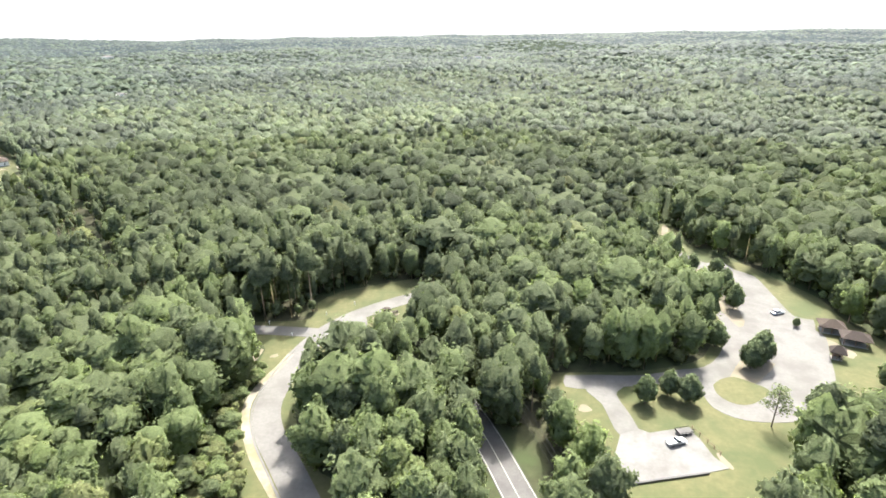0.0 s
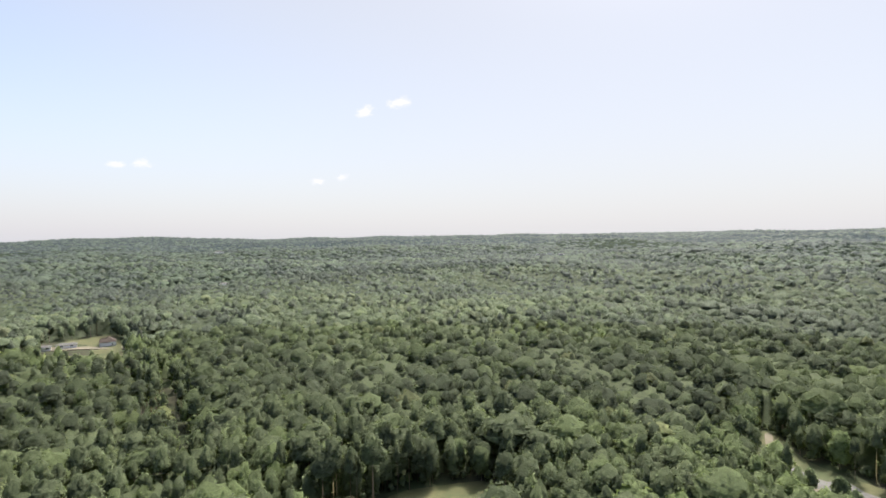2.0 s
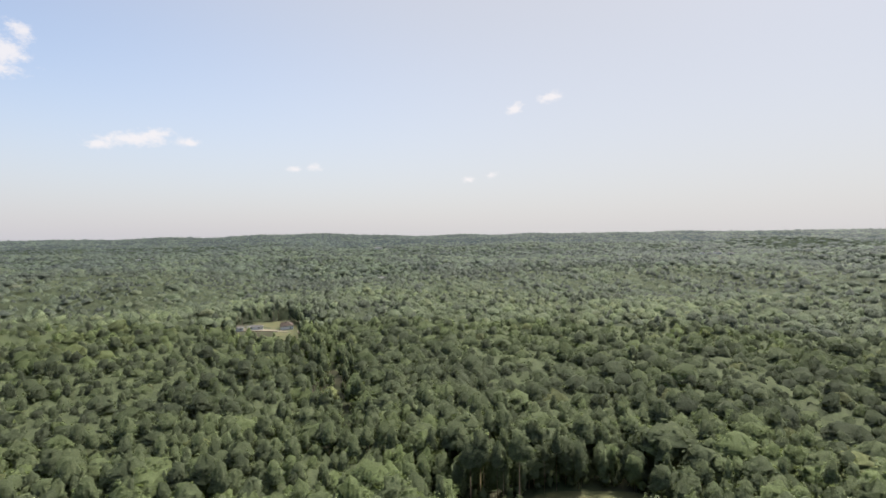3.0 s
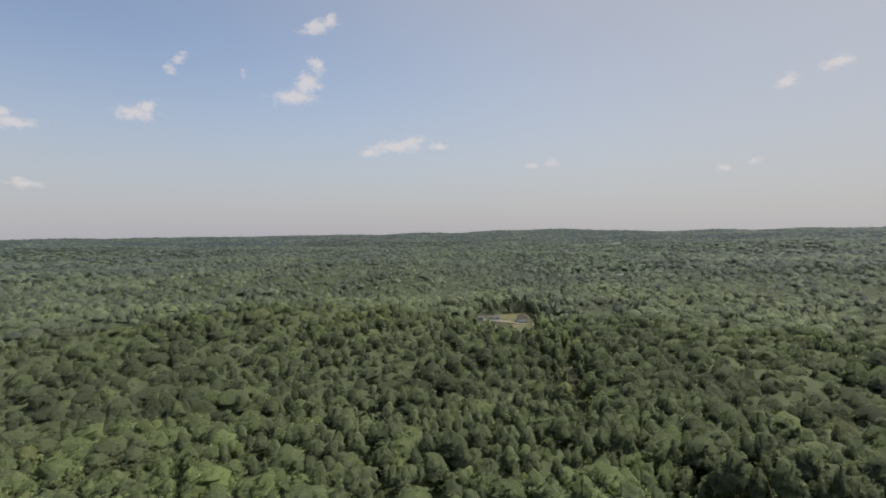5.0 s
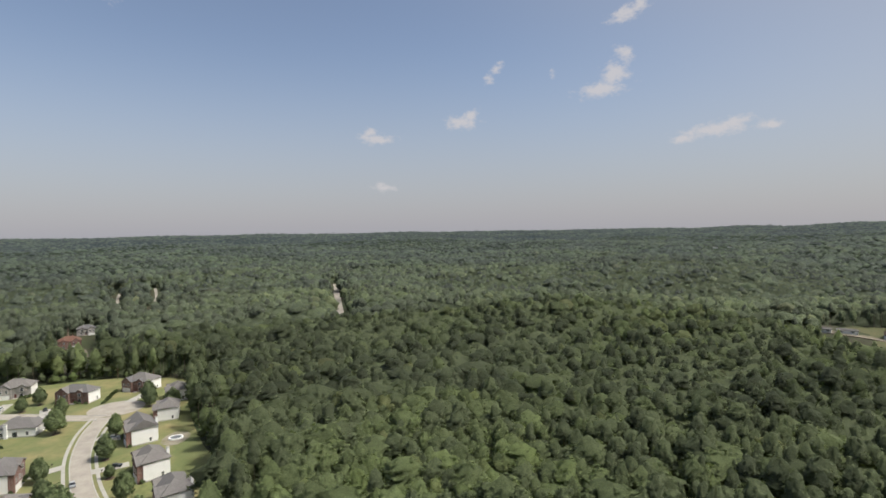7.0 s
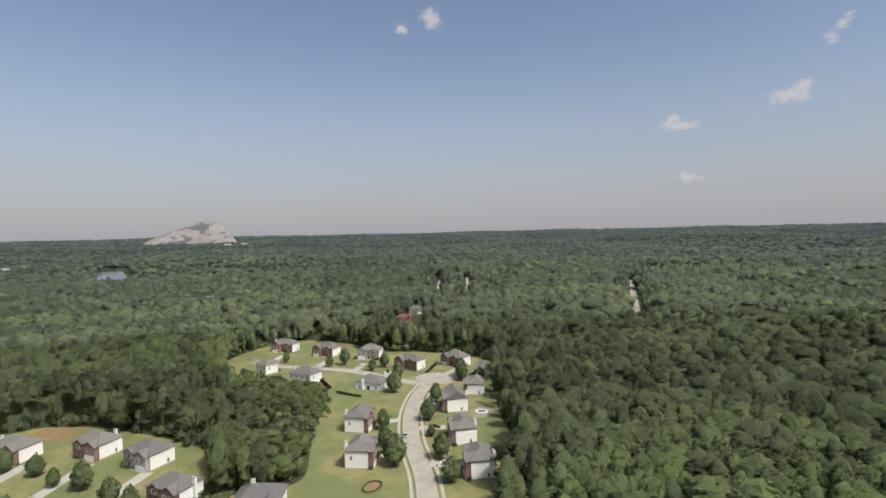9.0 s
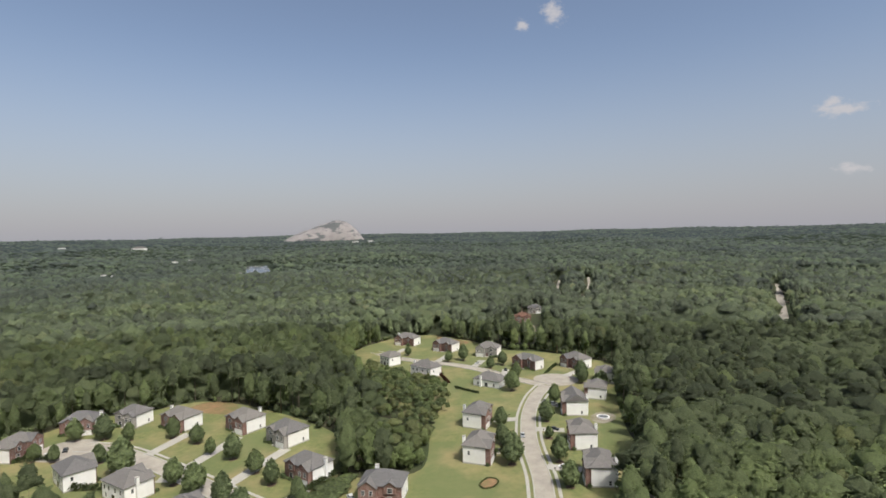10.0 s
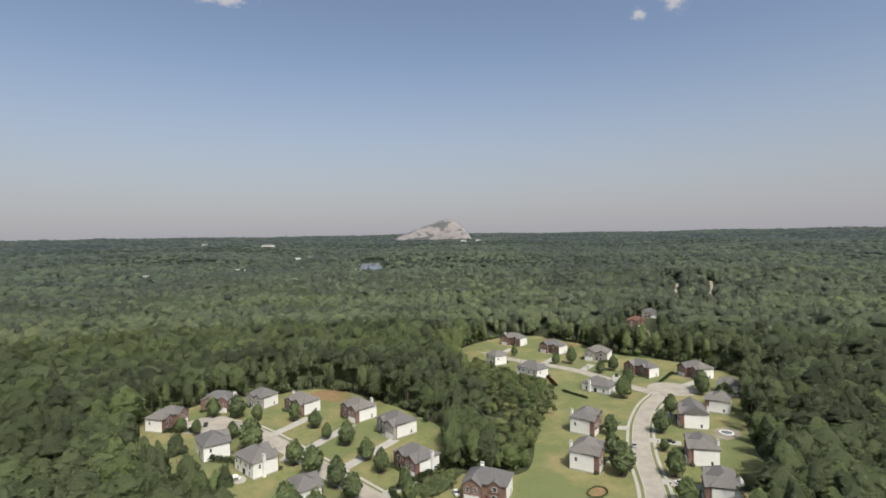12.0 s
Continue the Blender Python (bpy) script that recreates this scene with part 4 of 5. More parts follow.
tagged(part("retaining_wall", strip(curve_through(((38, 85.5), (47, 87.0), (55.5, 88.3))), 0.2, -0.2, -0.6, 0.5), MAT_ASPHALT), "low dark retaining wall along the yard", "wall", kind="structure")
ground_patch("clay_bank", ((-152, -263), (-164, -264), (-170, -252), (-166, -240), (-158, -237), (-153, -248)), MAT_CLAY, "bare reddish clay bank at the edge of a lawn", 0.07)
ground_patch("clay_slope", ((-358, -248), (-371, -256), (-364, -222), (-352, -226)), MAT_CLAY, "bare reddish clay slope behind the houses", 0.07)


# ---- houses ----
def brick_material(name, a, b, mortar):
    m, nt, bsdf = material(name, 0.9)
    tc = nt.nodes.new("ShaderNodeTexCoord")
    mp = nt.nodes.new("ShaderNodeMapping")
    mp.inputs["Rotation"].default_value = (radians(90), 0, 0)
    nt.links.new(tc.outputs["Object"], mp.inputs[0])
    br = node(nt, "ShaderNodeTexBrick", Color1=(*a, 1), Color2=(*b, 1), Mortar=(*mortar, 1), Scale=1.0)
    br.inputs["Brick Width"].default_value, br.inputs["Row Height"].default_value, br.inputs["Mortar Size"].default_value = 0.22, 0.075, 0.006
    nt.links.new(mp.outputs[0], br.inputs["Vector"])
    nt.links.new(mixed(nt, br.outputs[0], ramp(nt, noise_of(nt, 0.7, 4), ((0.3, (0.75, 0.75, 0.75)), (0.7, (1.15, 1.12, 1.1)))), 1.0, "MULTIPLY"), bsdf.inputs["Base Color"])
    return m


def siding_material(name, a, b):
    m, nt, bsdf = material(name, 0.6)
    tc = nt.nodes.new("ShaderNodeTexCoord")
    wave = node(nt, "ShaderNodeTexWave", Scale=1.3)
    wave.bands_direction, wave.wave_profile = "Z", "SAW"
    nt.links.new(tc.outputs["Object"], wave.inputs["Vector"])
    bmp = node(nt, "ShaderNodeBump", Strength=0.6, Distance=0.02)
    nt.links.new(wave.outputs[1], bmp.inputs["Height"])
    nt.links.new(bmp.outputs[0], bsdf.inputs["Normal"])
    nt.links.new(ramp(nt, noise_of(nt, 0.5, 5), ((0.3, a), (0.7, b))), bsdf.inputs["Base Color"])
    return m


def shingle_material(name, a, b):
    m, nt, bsdf = material(name, 0.9)
    ob = nt.nodes.new("ShaderNodeObjectInfo")
    col = ramp(nt, noise_of(nt, 1.6, 6, 0.7), ((0.3, a), (0.7, b)))
    col = mixed(nt, col, ramp(nt, ob.outputs["Random"], ((0, (0.85, 0.86, 0.9)), (1, (1.15, 1.12, 1.08)))), 1.0, "MULTIPLY")
    tc = nt.nodes.new("ShaderNodeTexCoord")
    wave = node(nt, "ShaderNodeTexWave", Scale=1.2, Distortion=1.5)
    wave.bands_direction = "Z"
    nt.links.new(tc.outputs["Object"], wave.inputs["Vector"])
    col = mixed(nt, col, ramp(nt, wave.outputs[1], ((0.1, (0.86, 0.86, 0.86)), (0.5, (1.04, 1.04, 1.04)))), 1.0, "MULTIPLY")
    nt.links.new(col, bsdf.inputs["Base Color"])
    return m


MAT_BRICK = brick_material("red_brick", (0.225, 0.122, 0.1), (0.17, 0.09, 0.074), (0.34, 0.31, 0.28))
MAT_STONE = brick_material("grey_stone_cladding", (0.36, 0.34, 0.31), (0.27, 0.26, 0.245), (0.4, 0.38, 0.36))
MAT_SIDING = siding_material("white_siding", (0.76, 0.75, 0.72), (0.83, 0.82, 0.8))
MAT_SHINGLE = shingle_material("grey_shingles", (0.132, 0.125, 0.118), (0.193, 0.184, 0.174))
MAT_BROWN = shingle_material("brown_shingles", (0.055, 0.042, 0.034), (0.08, 0.062, 0.05))
MAT_RUST = shingle_material("rust_red_shingles", (0.12, 0.066, 0.048), (0.17, 0.095, 0.07))
MAT_TRIM = surface("white_trim", (0.7, 0.69, 0.66), (0.78, 0.77, 0.75), 1.0, 0.6, bump=0)
MAT_GLASS, _nt, _b = material("window_glass", 0.08)
_b.inputs["Base Color"].default_value = (0.03, 0.035, 0.04, 1)
_b.inputs["Specular IOR Level"].default_value = 0.6
MAT_DOOR = surface("painted_door", (0.09, 0.03, 0.025), (0.12, 0.045, 0.035), 2.0, 0.5, bump=0)
MAT_TIMBER = surface("weathered_timber", (0.2, 0.14, 0.09), (0.28, 0.2, 0.14), 2.0, 0.85)


def hip_roof(w, d, z, rise, over=0.5, gable=False):
    bm = bmesh.new()
    x, y = w / 2 + over, d / 2 + over
    ridge = x if gable else max(0.6, x - y * 1.0)
    low = [bm.verts.new(p) for p in ((-x, -y, z), (x, -y, z), (x, y, z), (-x, y, z))]
    up = [bm.verts.new(p) for p in ((-x, -y, z + 0.18), (x, -y, z + 0.18), (x, y, z + 0.18), (-x, y, z + 0.18))]
    a, b = bm.verts.new((-ridge, 0, z + rise)), bm.verts.new((ridge, 0, z + rise))
    bm.faces.new(low[::-1])
    for i in range(4):
        j = (i + 1) % 4
        bm.faces.new((low[i], low[j], up[j], up[i]))
    bm.faces.new((up[0], up[1], b, a))
    bm.faces.new((up[1], up[2], b))
    bm.faces.new((up[2], up[3], a, b))
    bm.faces.new((up[3], up[0], a))
    return bm


def gable_roof(x0, x1, y0, y1, z, rise, over=0.35):
    """A small ridge roof that runs back from a front gable."""
    bm = bmesh.new()
    x0, x1, y0 = x0 - over, x1 + over, y0 - over
    c = (x0 + x1) / 2
    v = [bm.verts.new(p) for p in ((x0, y0, z), (x1, y0, z), (c, y0, z + rise), (x0, y1, z), (x1, y1, z), (c, y1, z + rise),
                                   (x0, y0, z - 0.16), (x1, y0, z - 0.16), (x0, y1, z - 0.16), (x1, y1, z - 0.16), (c, y0, z + rise - 0.18), (c, y1, z + rise - 0.18))]
    for f in ((0, 2, 5, 3), (2, 1, 4, 5), (6, 8, 11, 10), (10, 11, 9, 7), (0, 6, 10, 2), (2, 10, 7, 1), (0, 3, 8, 6), (1, 7, 9, 4), (3, 5, 11, 8), (5, 4, 9, 11)):
        bm.faces.new([v[i] for i in f])
    return bm


def gable_wall(x0, x1, y0, y1, z0, z1, rise):
    """A wall block whose front end rises to a gable."""
    bm = bmesh.new()
    c = (x0 + x1) / 2
    rows = []
    for y in (y0, y1):
        rows.append([bm.verts.new(p) for p in ((x0, y, z0), (x1, y, z0), (x1, y, z1), (c, y, z1 + rise), (x0, y, z1))])
    bm.faces.new(rows[0])
    bm.faces.new(rows[1][::-1])
    for i in range(5):
        j = (i + 1) % 5
        bm.faces.new((rows[0][j], rows[0][i], rows[1][i], rows[1][j]))
    return bm


def window(house, x, y, z, w, h, side):
    """A framed window on a wall that looks along -y ('f'), +y ('b'), -x ('l') or +x ('r')."""
    turn = {"f": 0, "r": 90, "b": 180, "l": 270}[side]
    m = pose(x, y, z, 0, 0, turn)
    f = 0.1
    fr = part("window", boxes((-w / 2 - f, w / 2 + f, -0.07, 0.02, -h / 2 - f, -h / 2), (-w / 2 - f, w / 2 + f, -0.07, 0.02, h / 2, h / 2 + f), (-w / 2 - f, -w / 2, -0.07, 0.02, -h / 2, h / 2),
                              (w / 2, w / 2 + f, -0.07, 0.02, -h / 2, h / 2), (-w / 2, w / 2, -0.05, 0.02, -0.03, 0.03)), MAT_TRIM, house)
    fr.matrix_basis = m
    part("pane", boxes((-w / 2, w / 2, -0.03, 0.015, -h / 2, h / 2)), MAT_GLASS, fr)


HOUSES = []


def house(x, y, face, w, d, front=None, wing=1, chimney="b", gable=False, high=5.9, label="", deck=False, scale=1.02, clad=None, roof=None):
    """Two-storey house: siding box, clad front with a gabled garage wing, hipped roof, windows, doors and chimney."""
    front, tiles = front or MAT_BRICK, roof or MAT_SHINGLE
    h = tagged(new("house"), label or "two-storey house with red brick front, white siding and grey shingle roof", "house", "houses along the streets")
    h.matrix_basis = pose(x, y, float(land(x, y)) + 0.04, 0, 0, face + 90)
    h.scale = (scale, scale, scale)
    HOUSES.append((h, w, d, wing))
    part("body", boxes((-w / 2, w / 2, -d / 2 + 0.25, d / 2, -0.3, high)), clad or MAT_SIDING, h, "" if clad else "white lap siding")
    part("foundation", boxes((-w / 2 - 0.04, w / 2 + 0.04, -d / 2 + 0.2, d / 2 + 0.04, -0.35, 0.45)), MAT_CONCRETE, h)
    part("front_wall", boxes((-w / 2 - 0.06, w / 2 + 0.06, -d / 2, -d / 2 + 0.247, -0.3, high - 0.02)), front, h)
    rise = 0.62 * d / 2 + 0.4
    part("roof", hip_roof(w, d, high, rise, 0.5, gable), tiles, h)
    if gable:
        for s in (-1, 1):
            bm = bmesh.new()
            v = [bm.verts.new(p) for p in ((s * w / 2, -d / 2, high + 0.1), (s * w / 2, d / 2, high + 0.1), (s * w / 2, 0, high + rise - 0.3),
                                           (s * (w / 2 - 0.2), -d / 2, high + 0.1), (s * (w / 2 - 0.2), d / 2, high + 0.1), (s * (w / 2 - 0.2), 0, high + rise - 0.3))]
            for f in ((0, 1, 2), (5, 4, 3), (0, 3, 4, 1), (1, 4, 5, 2), (2, 5, 3, 0)):
                bm.faces.new([v[i] for i in f])
            bmesh.ops.recalc_face_normals(bm, faces=bm.faces)
            part("gable_end", bm, MAT_SIDING, h)
    # garage wing with its gable
    ww = 0.42 * w
    x0, x1 = (w / 2 - ww - 0.2, w / 2 - 0.2) if wing > 0 else (-w / 2 + 0.2, -w / 2 + ww + 0.2)
    yf = -d / 2 - 1.6
    part("wing", gable_wall(x0, x1, yf, -d / 2 - 0.003, -0.3, high - 0.25, 0.36 * ww), front, h)
    part("wing_roof", gable_roof(x0, x1, yf, 0.0, high - 0.2, 0.38 * ww + 0.12), tiles, h)
    c = (x0 + x1) / 2
    gd = part("garage_door", boxes(*[(c - 2.35, c + 2.35, yf - 0.07, yf + 0.02, 0.05 + i * 0.54, 0.55 + i * 0.54) for i in range(4)]), MAT_TRIM, h, "white panelled garage door")
    part("door_frame", boxes((c - 2.5, c - 2.36, yf - 0.1, yf + 0.02, 0, 2.3), (c + 2.36, c + 2.5, yf - 0.1, yf + 0.02, 0, 2.3), (c - 2.5, c + 2.5, yf - 0.1, yf + 0.02, 2.3, 2.45)), MAT_TRIM, gd)
    two = high > 5
    for o in (-ww * 0.22, ww * 0.22) if two else ():
        window(h, c + o, yf, 4.15, 0.95, 1.5, "f")
    # a smaller gable and the entrance on the other half
    g0 = -wing * w * 0.24
    part("gable", gable_wall(g0 - 1.9, g0 + 1.9, -d / 2 - 0.5, -d / 2 - 0.004, high - 2.2, high + 0.1, 1.5), front, h)
    part("gable_roof", gable_roof(g0 - 1.9, g0 + 1.9, -d / 2 - 0.5, -0.3, high + 0.15, 1.6), tiles, h)
    if two:
        window(h, g0, -d / 2 - 0.5, high - 1.2, 1.5, 1.5, "f")
    window(h, g0 - 0.3, -d / 2, 1.6, 1.5, 1.7, "f")
    dx = -wing * 0.6
    part("door", boxes((dx - 0.5, dx + 0.5, -d / 2 - 0.06, -d / 2 + 0.02, 0.3, 2.4)), MAT_DOOR, h, "dark red front door")
    part("step", boxes((dx - 1.1, dx + 1.1, -d / 2 - 1.5, -d / 2 - 0.01, -0.3, 0.28)), MAT_CONCRETE, h)
    for s, side in ((-1, "l"), (1, "r")):
        for yy, z in ((0.24, 4.1),) if s < 0 else ((0.22, 1.5),):
            if two or z < 3:
                window(h, s * w / 2, yy * d, z, 0.8, 1.4, side)
    for xx, z in ((-0.34, 4.1), (-0.1, 4.1), (0.18, 4.1), (0.38, 4.1), (-0.3, 1.6), (0.32, 1.6)):
        if two or z < 3:
            window(h, xx * w, d / 2, z, 0.95, 1.45, "b")
    part("back_door", boxes((-0.9, 0.9, d / 2 - 0.02, d / 2 + 0.05, 0.35, 2.4)), MAT_GLASS, h, "glazed sliding door")
    if chimney:
        px_, py_ = {"b": (w * 0.2, d / 2 + 0.45), "l": (-w / 2 - 0.45, d * 0.1), "r": (w / 2 + 0.45, d * 0.1), "bl": (-w * 0.25, d / 2 + 0.45)}[chimney]
        ch = part("chimney", boxes((px_ - 0.6, px_ + 0.6, py_ - 0.44, py_ + 0.44, -0.3, high + 2.3)), MAT_SIDING, h, "white clad chimney stack")
        part("cap", boxes((px_ - 0.7, px_ + 0.7, py_ - 0.54, py_ + 0.54, high + 2.3, high + 2.45)), MAT_CONCRETE, ch)
    if deck:
        dk = part("deck", boxes((-3.2, 2.2, d / 2 + 0.003, d / 2 + 3.2, 2.0, 2.2)), MAT_TIMBER, h, "raised timber deck")
        for xx in (-3.0, -0.5, 2.0):
            part("post", boxes((xx - 0.08, xx + 0.08, d / 2 + 2.95, d / 2 + 3.1, -0.3, 3.1)), MAT_TIMBER, dk)
        part("rail", boxes((-3.2, 2.2, d / 2 + 2.98, d / 2 + 3.07, 3.05, 3.15), (-3.2, 2.2, d / 2 + 2.98, d / 2 + 3.07, 2.6, 2.66)), MAT_TIMBER, dk)
    return h


GREY = "two-storey house with grey stone front, white siding and grey shingle roof"
REAR = "white-sided two-storey house seen from its back, grey hipped roof"
house(-178.5, -105.0, 105, 14, 9, high=6.7, chimney="bl", wing=-1)
house(-210.0, -124.0, 100, 14, 9, high=6.7, chimney="bl", wing=-1)
house(-267.1, -149.0, 182, 16, 10, chimney="b", label=REAR, high=3.9)
house(-266.0, -193.4, 174, 16, 10, chimney="r", label=REAR, deck=True)
house(-277, -231, 163, 11, 9, chimney="", label=REAR)
house(-334.0, -260.2, 4, 17, 10, chimney="l", wing=-1)
house(-330.7, -221.2, -3, 16, 10, chimney="", wing=-1)
house(-332.2, -186.2, 12, 15, 11, MAT_STONE, chimney="", wing=-1, label=GREY)
house(-314.3, -146.8, -14, 17, 9, chimney="", wing=-1)
house(-331.0, -121.0, -24, 15, 11, chimney="", wing=-1)
house(-248.6, -92.2, -60, 14, 10, chimney="b", gable=True, high=6.7, label="white-sided house with a plain gable end and grey roof")
house(-211.8, -75.5, -57, 14, 9, high=6.7, chimney="b")
house(-185.0, -59.5, -61, 14, 9, high=6.7, chimney="b")
house(-162.5, -38.5, -58, 14, 9, chimney="b")
house(-277.0, -90.0, -76, 12, 9, chimney="")
house(-308.0, -95.0, -70, 12, 9, chimney="b")
house(-80.9, -267.9, 122, 15, 9, chimney="")
house(-108.8, -275.5, 45, 14, 10, chimney="r")
house(-126.5, -264.4, 18, 12, 10, MAT_STONE, chimney="", label=GREY)
house(-136.5, -241.1, 8, 15, 10, chimney="l")
house(-150.5, -212.6, 2, 14, 10.5, chimney="b")
house(-150.4, -183.6, -2, 14, 11, MAT_STONE, chimney="", label=GREY)
house(-131.7, -149.5, 0, 14, 10, chimney="r")
house(-83.5, -219.5, 172, 13.5, 10, chimney="", label=REAR)
house(-89.0, -192.0, 183, 13.5, 10, chimney="l", label=REAR)
house(-90.5, -161.0, 172, 11, 9, high=4.4, chimney="", label=REAR)
house(-134.5, -116.4, 26, 14, 10, chimney="bl", wing=-1)
# lone houses among the far trees
house(-323, 384, 222, 14, 9, MAT_SIDING, chimney="", clad=MAT_SIDING, roof=MAT_BROWN, label="low white house with a dark roof in a woodland clearing", high=3.2)
house(-470, -225, 26, 15, 10, chimney="", clad=MAT_BRICK, roof=MAT_RUST, label="red brick house with a rusty roof half hidden by trees")
house(-531, -240, 26, 14, 9, MAT_STONE, chimney="", label="grey house half hidden by trees")


# ---- park shelters, vehicles, small things ----
def shelter(x, y, face, w, d):
    s = tagged(new("park_shelter"), "low open shelter with a dark brown hipped roof", "shelter", "shelters by the car park")
    s.matrix_basis = pose(x, y, 0.05, 0, 0, face)
    part("floor_slab", boxes((-w / 2, w / 2, -d / 2, d / 2, -0.2, 0.15)), MAT_CONCRETE, s)
    part("roof", hip_roof(w, d, 2.4, 1.9, 0.8), MAT_BROWN, s)
    for i in (-1, 0, 1):
        for j in (-1, 1):
            part("post", boxes((i * (w / 2 - 0.3) - 0.12, i * (w / 2 - 0.3) + 0.12, j * (d / 2 - 0.3) - 0.12, j * (d / 2 - 0.3) + 0.12, 0.15, 2.42)), MAT_TIMBER, s)
    part("back_wall", boxes((-w / 2 + 0.5, w / 2 - 0.5, d / 2 - 0.28, d / 2 - 0.12, 0.15, 2.38)), MAT_BRICK, s)


shelter(119.8, 146.0, -22, 5.6, 4.2)
shelter(122.0, 138.6, -26, 6.4, 4.2)
shelter(111.6, 131.0, -30, 2.6, 2.2)


def car_paint(name, col, metal=0.0):
    m, nt, b = material(name, 0.3)
    b.inputs["Base Color"].default_value = (*col, 1)
    b.inputs["Metallic"].default_value = metal
    b.inputs["Coat Weight"].default_value = 0.5
    return m


PAINTS = {"white": car_paint("white_car_paint", (0.75, 0.75, 0.74)), "dark": car_paint("dark_car_paint", (0.03, 0.032, 0.036)),
          "silver": car_paint("silver_car_paint", (0.45, 0.46, 0.47), 0.4), "blue": car_paint("blue_car_paint", (0.05, 0.1, 0.18)), "red": car_paint("red_car_paint", (0.25, 0.03, 0.03))}
MAT_TYRE = surface("tyre_rubber", (0.02, 0.02, 0.02), (0.035, 0.035, 0.035), 4.0, 0.9, bump=0)


def car(x, y, face, paint, truck=False, z=0.1):
    c = tagged(new("pickup_truck" if truck else "car"), f"{paint} {'pickup truck' if truck else 'saloon car'} parked on pale paving", "vehicle", "parked vehicles")
    c.matrix_basis = pose(x, y, z, 0, 0, face)
    bm = boxes((-2.25, 2.25, -0.9, 0.9, 0.32, 0.88))
    bmesh.ops.bevel(bm, geom=bm.edges[:], offset=0.14, segments=2, affect="EDGES")
    if truck:
        box(bm, -2.2, -0.35, -0.88, -0.78, 0.8, 1.15)
        box(bm, -2.2, -0.35, 0.78, 0.88, 0.8, 1.15)
    part("body", bm, PAINTS[paint], c)
    a, b = (-0.3, 1.1) if truck else (-1.5, 1.0)
    bm = bmesh.new()
    lo = [bm.verts.new(p) for p in ((a, -0.82, 0.86), (b, -0.82, 0.86), (b, 0.82, 0.86), (a, 0.82, 0.86))]
    hi = [bm.verts.new(p) for p in ((a + 0.45, -0.66, 1.42), (b - 0.6, -0.66, 1.42), (b - 0.6, 0.66, 1.42), (a + 0.45, 0.66, 1.42))]
    for i in range(4):
        j = (i + 1) % 4
        bm.faces.new((lo[i], lo[j], hi[j], hi[i]))
    bm.faces.new(hi)
    bm.faces.new(lo[::-1])
    part("cabin_glass", bm, MAT_GLASS, c)
    part("roof_panel", boxes((a + 0.42, b - 0.57, -0.68, 0.68, 1.41, 1.46)), PAINTS[paint], c)
    for wx in (-1.4, 1.4):
        for wy in (-0.82, 0.82):
            bm = bmesh.new()
            tube(bm, (wx, wy - 0.11, 0.33), (wx, wy + 0.11, 0.33), 0.33, 0.33, 10)
            part("wheel", bm, MAT_TYRE, c)
    return c


CARS = ((-90, -258, 20, "white"), (-94, -255, 60, "dark"), (-108.6, -201, 88, "dark"), (-206, -99.5, 26, "silver"), (-252, -104.5, 100, "silver"), (-220, -91, 105, "dark"),
        (-188, -99.5, 112, "dark"), (-186, -73, 105, "white"), (-306, -180, 10, "white"), (-300, -156, 30, "dark"), (-118, -119.5, 50, "white"), (110, 157.5, 15, "white"), (-219, -118, 120, "red"))
for row in CARS:
    car(*row)
car(52.1, 97.4, 15, "silver", True, 0.16)


def garden_trees():
    """Street and garden trees: three models, set out at the plan's places with their own height."""
    models_ = [tree_model("garden_tree", "garden", np.random.default_rng(70 + i), 9.0, 1500, 0.6, MAT_GARDEN, "small egg-shaped green tree on a mown lawn") for i in range(3)]
    west = ((-101, -264, 8.5), (-109, -255, 9.5), (-114, -244, 7), (-95.5, -211, 12), (-96, -230, 6.5), (-126, -230, 8), (-128, -215, 7), (-124, -199, 6), (-126, -187, 9), (-123, -169, 7.5),
            (-120, -156, 8), (-101.5, -186, 8.5), (-101.5, -173, 9.5), (-102, -158, 9.5), (-101, -147, 8), (-113, -132, 6.5), (-118, -140, 6.5), (-83, -255, 6), (-87, -247, 6), (-77, -147, 12), (-71, -138, 13), (-82, -139, 11))
    east = ((-303, -236, 6), (-301, -200, 6.5), (-309, -193, 10), (-300, -167, 6.5), (-311, -164, 8), (-289, -143, 8), (-263, -133, 10), (-211, -112.5, 8), (-194, -103, 7.5), (-179, -91, 10.5),
            (-255, -105, 8.5), (-228, -98, 8.5), (-210, -89, 4.5), (-190, -76.5, 9), (-173, -66, 8), (-303, -108, 10), (-296, -105, 9), (-290, -92, 9))
    lot = ((97, 193, 7), (103, 187, 7.5), (101, 176, 8), (97, 161, 9), (88, 129, 9.5), (84.5, 126.5, 8.5), (90.5, 132, 8.5), (80, 138, 8), (50, 112, 8), (57, 115, 7.5), (61, 112, 8), (90, 106, 9), (115, 116, 9), (111, 149, 3), (99, 168, 7.5), (-32.5, 119.5, 9.5))
    for i, (x, y, hh) in enumerate(west + east + lot):
        s = hh / 9.0 * (1.12 if x < -60 else 1.0)
        m = Matrix.LocRotScale((x, y, 0.03), Euler((0, 0, i * 1.7)), None)
        ob = models_[i] if i < 3 else copy_thing(models_[i % 3], m)
        ob.matrix_basis = m
        w = s * (1.15 + 0.12 * math.sin(i * 2.3))
        ob.scale = (w, w, s * 1.12)
        tagged(ob, group="garden trees")


garden_trees()


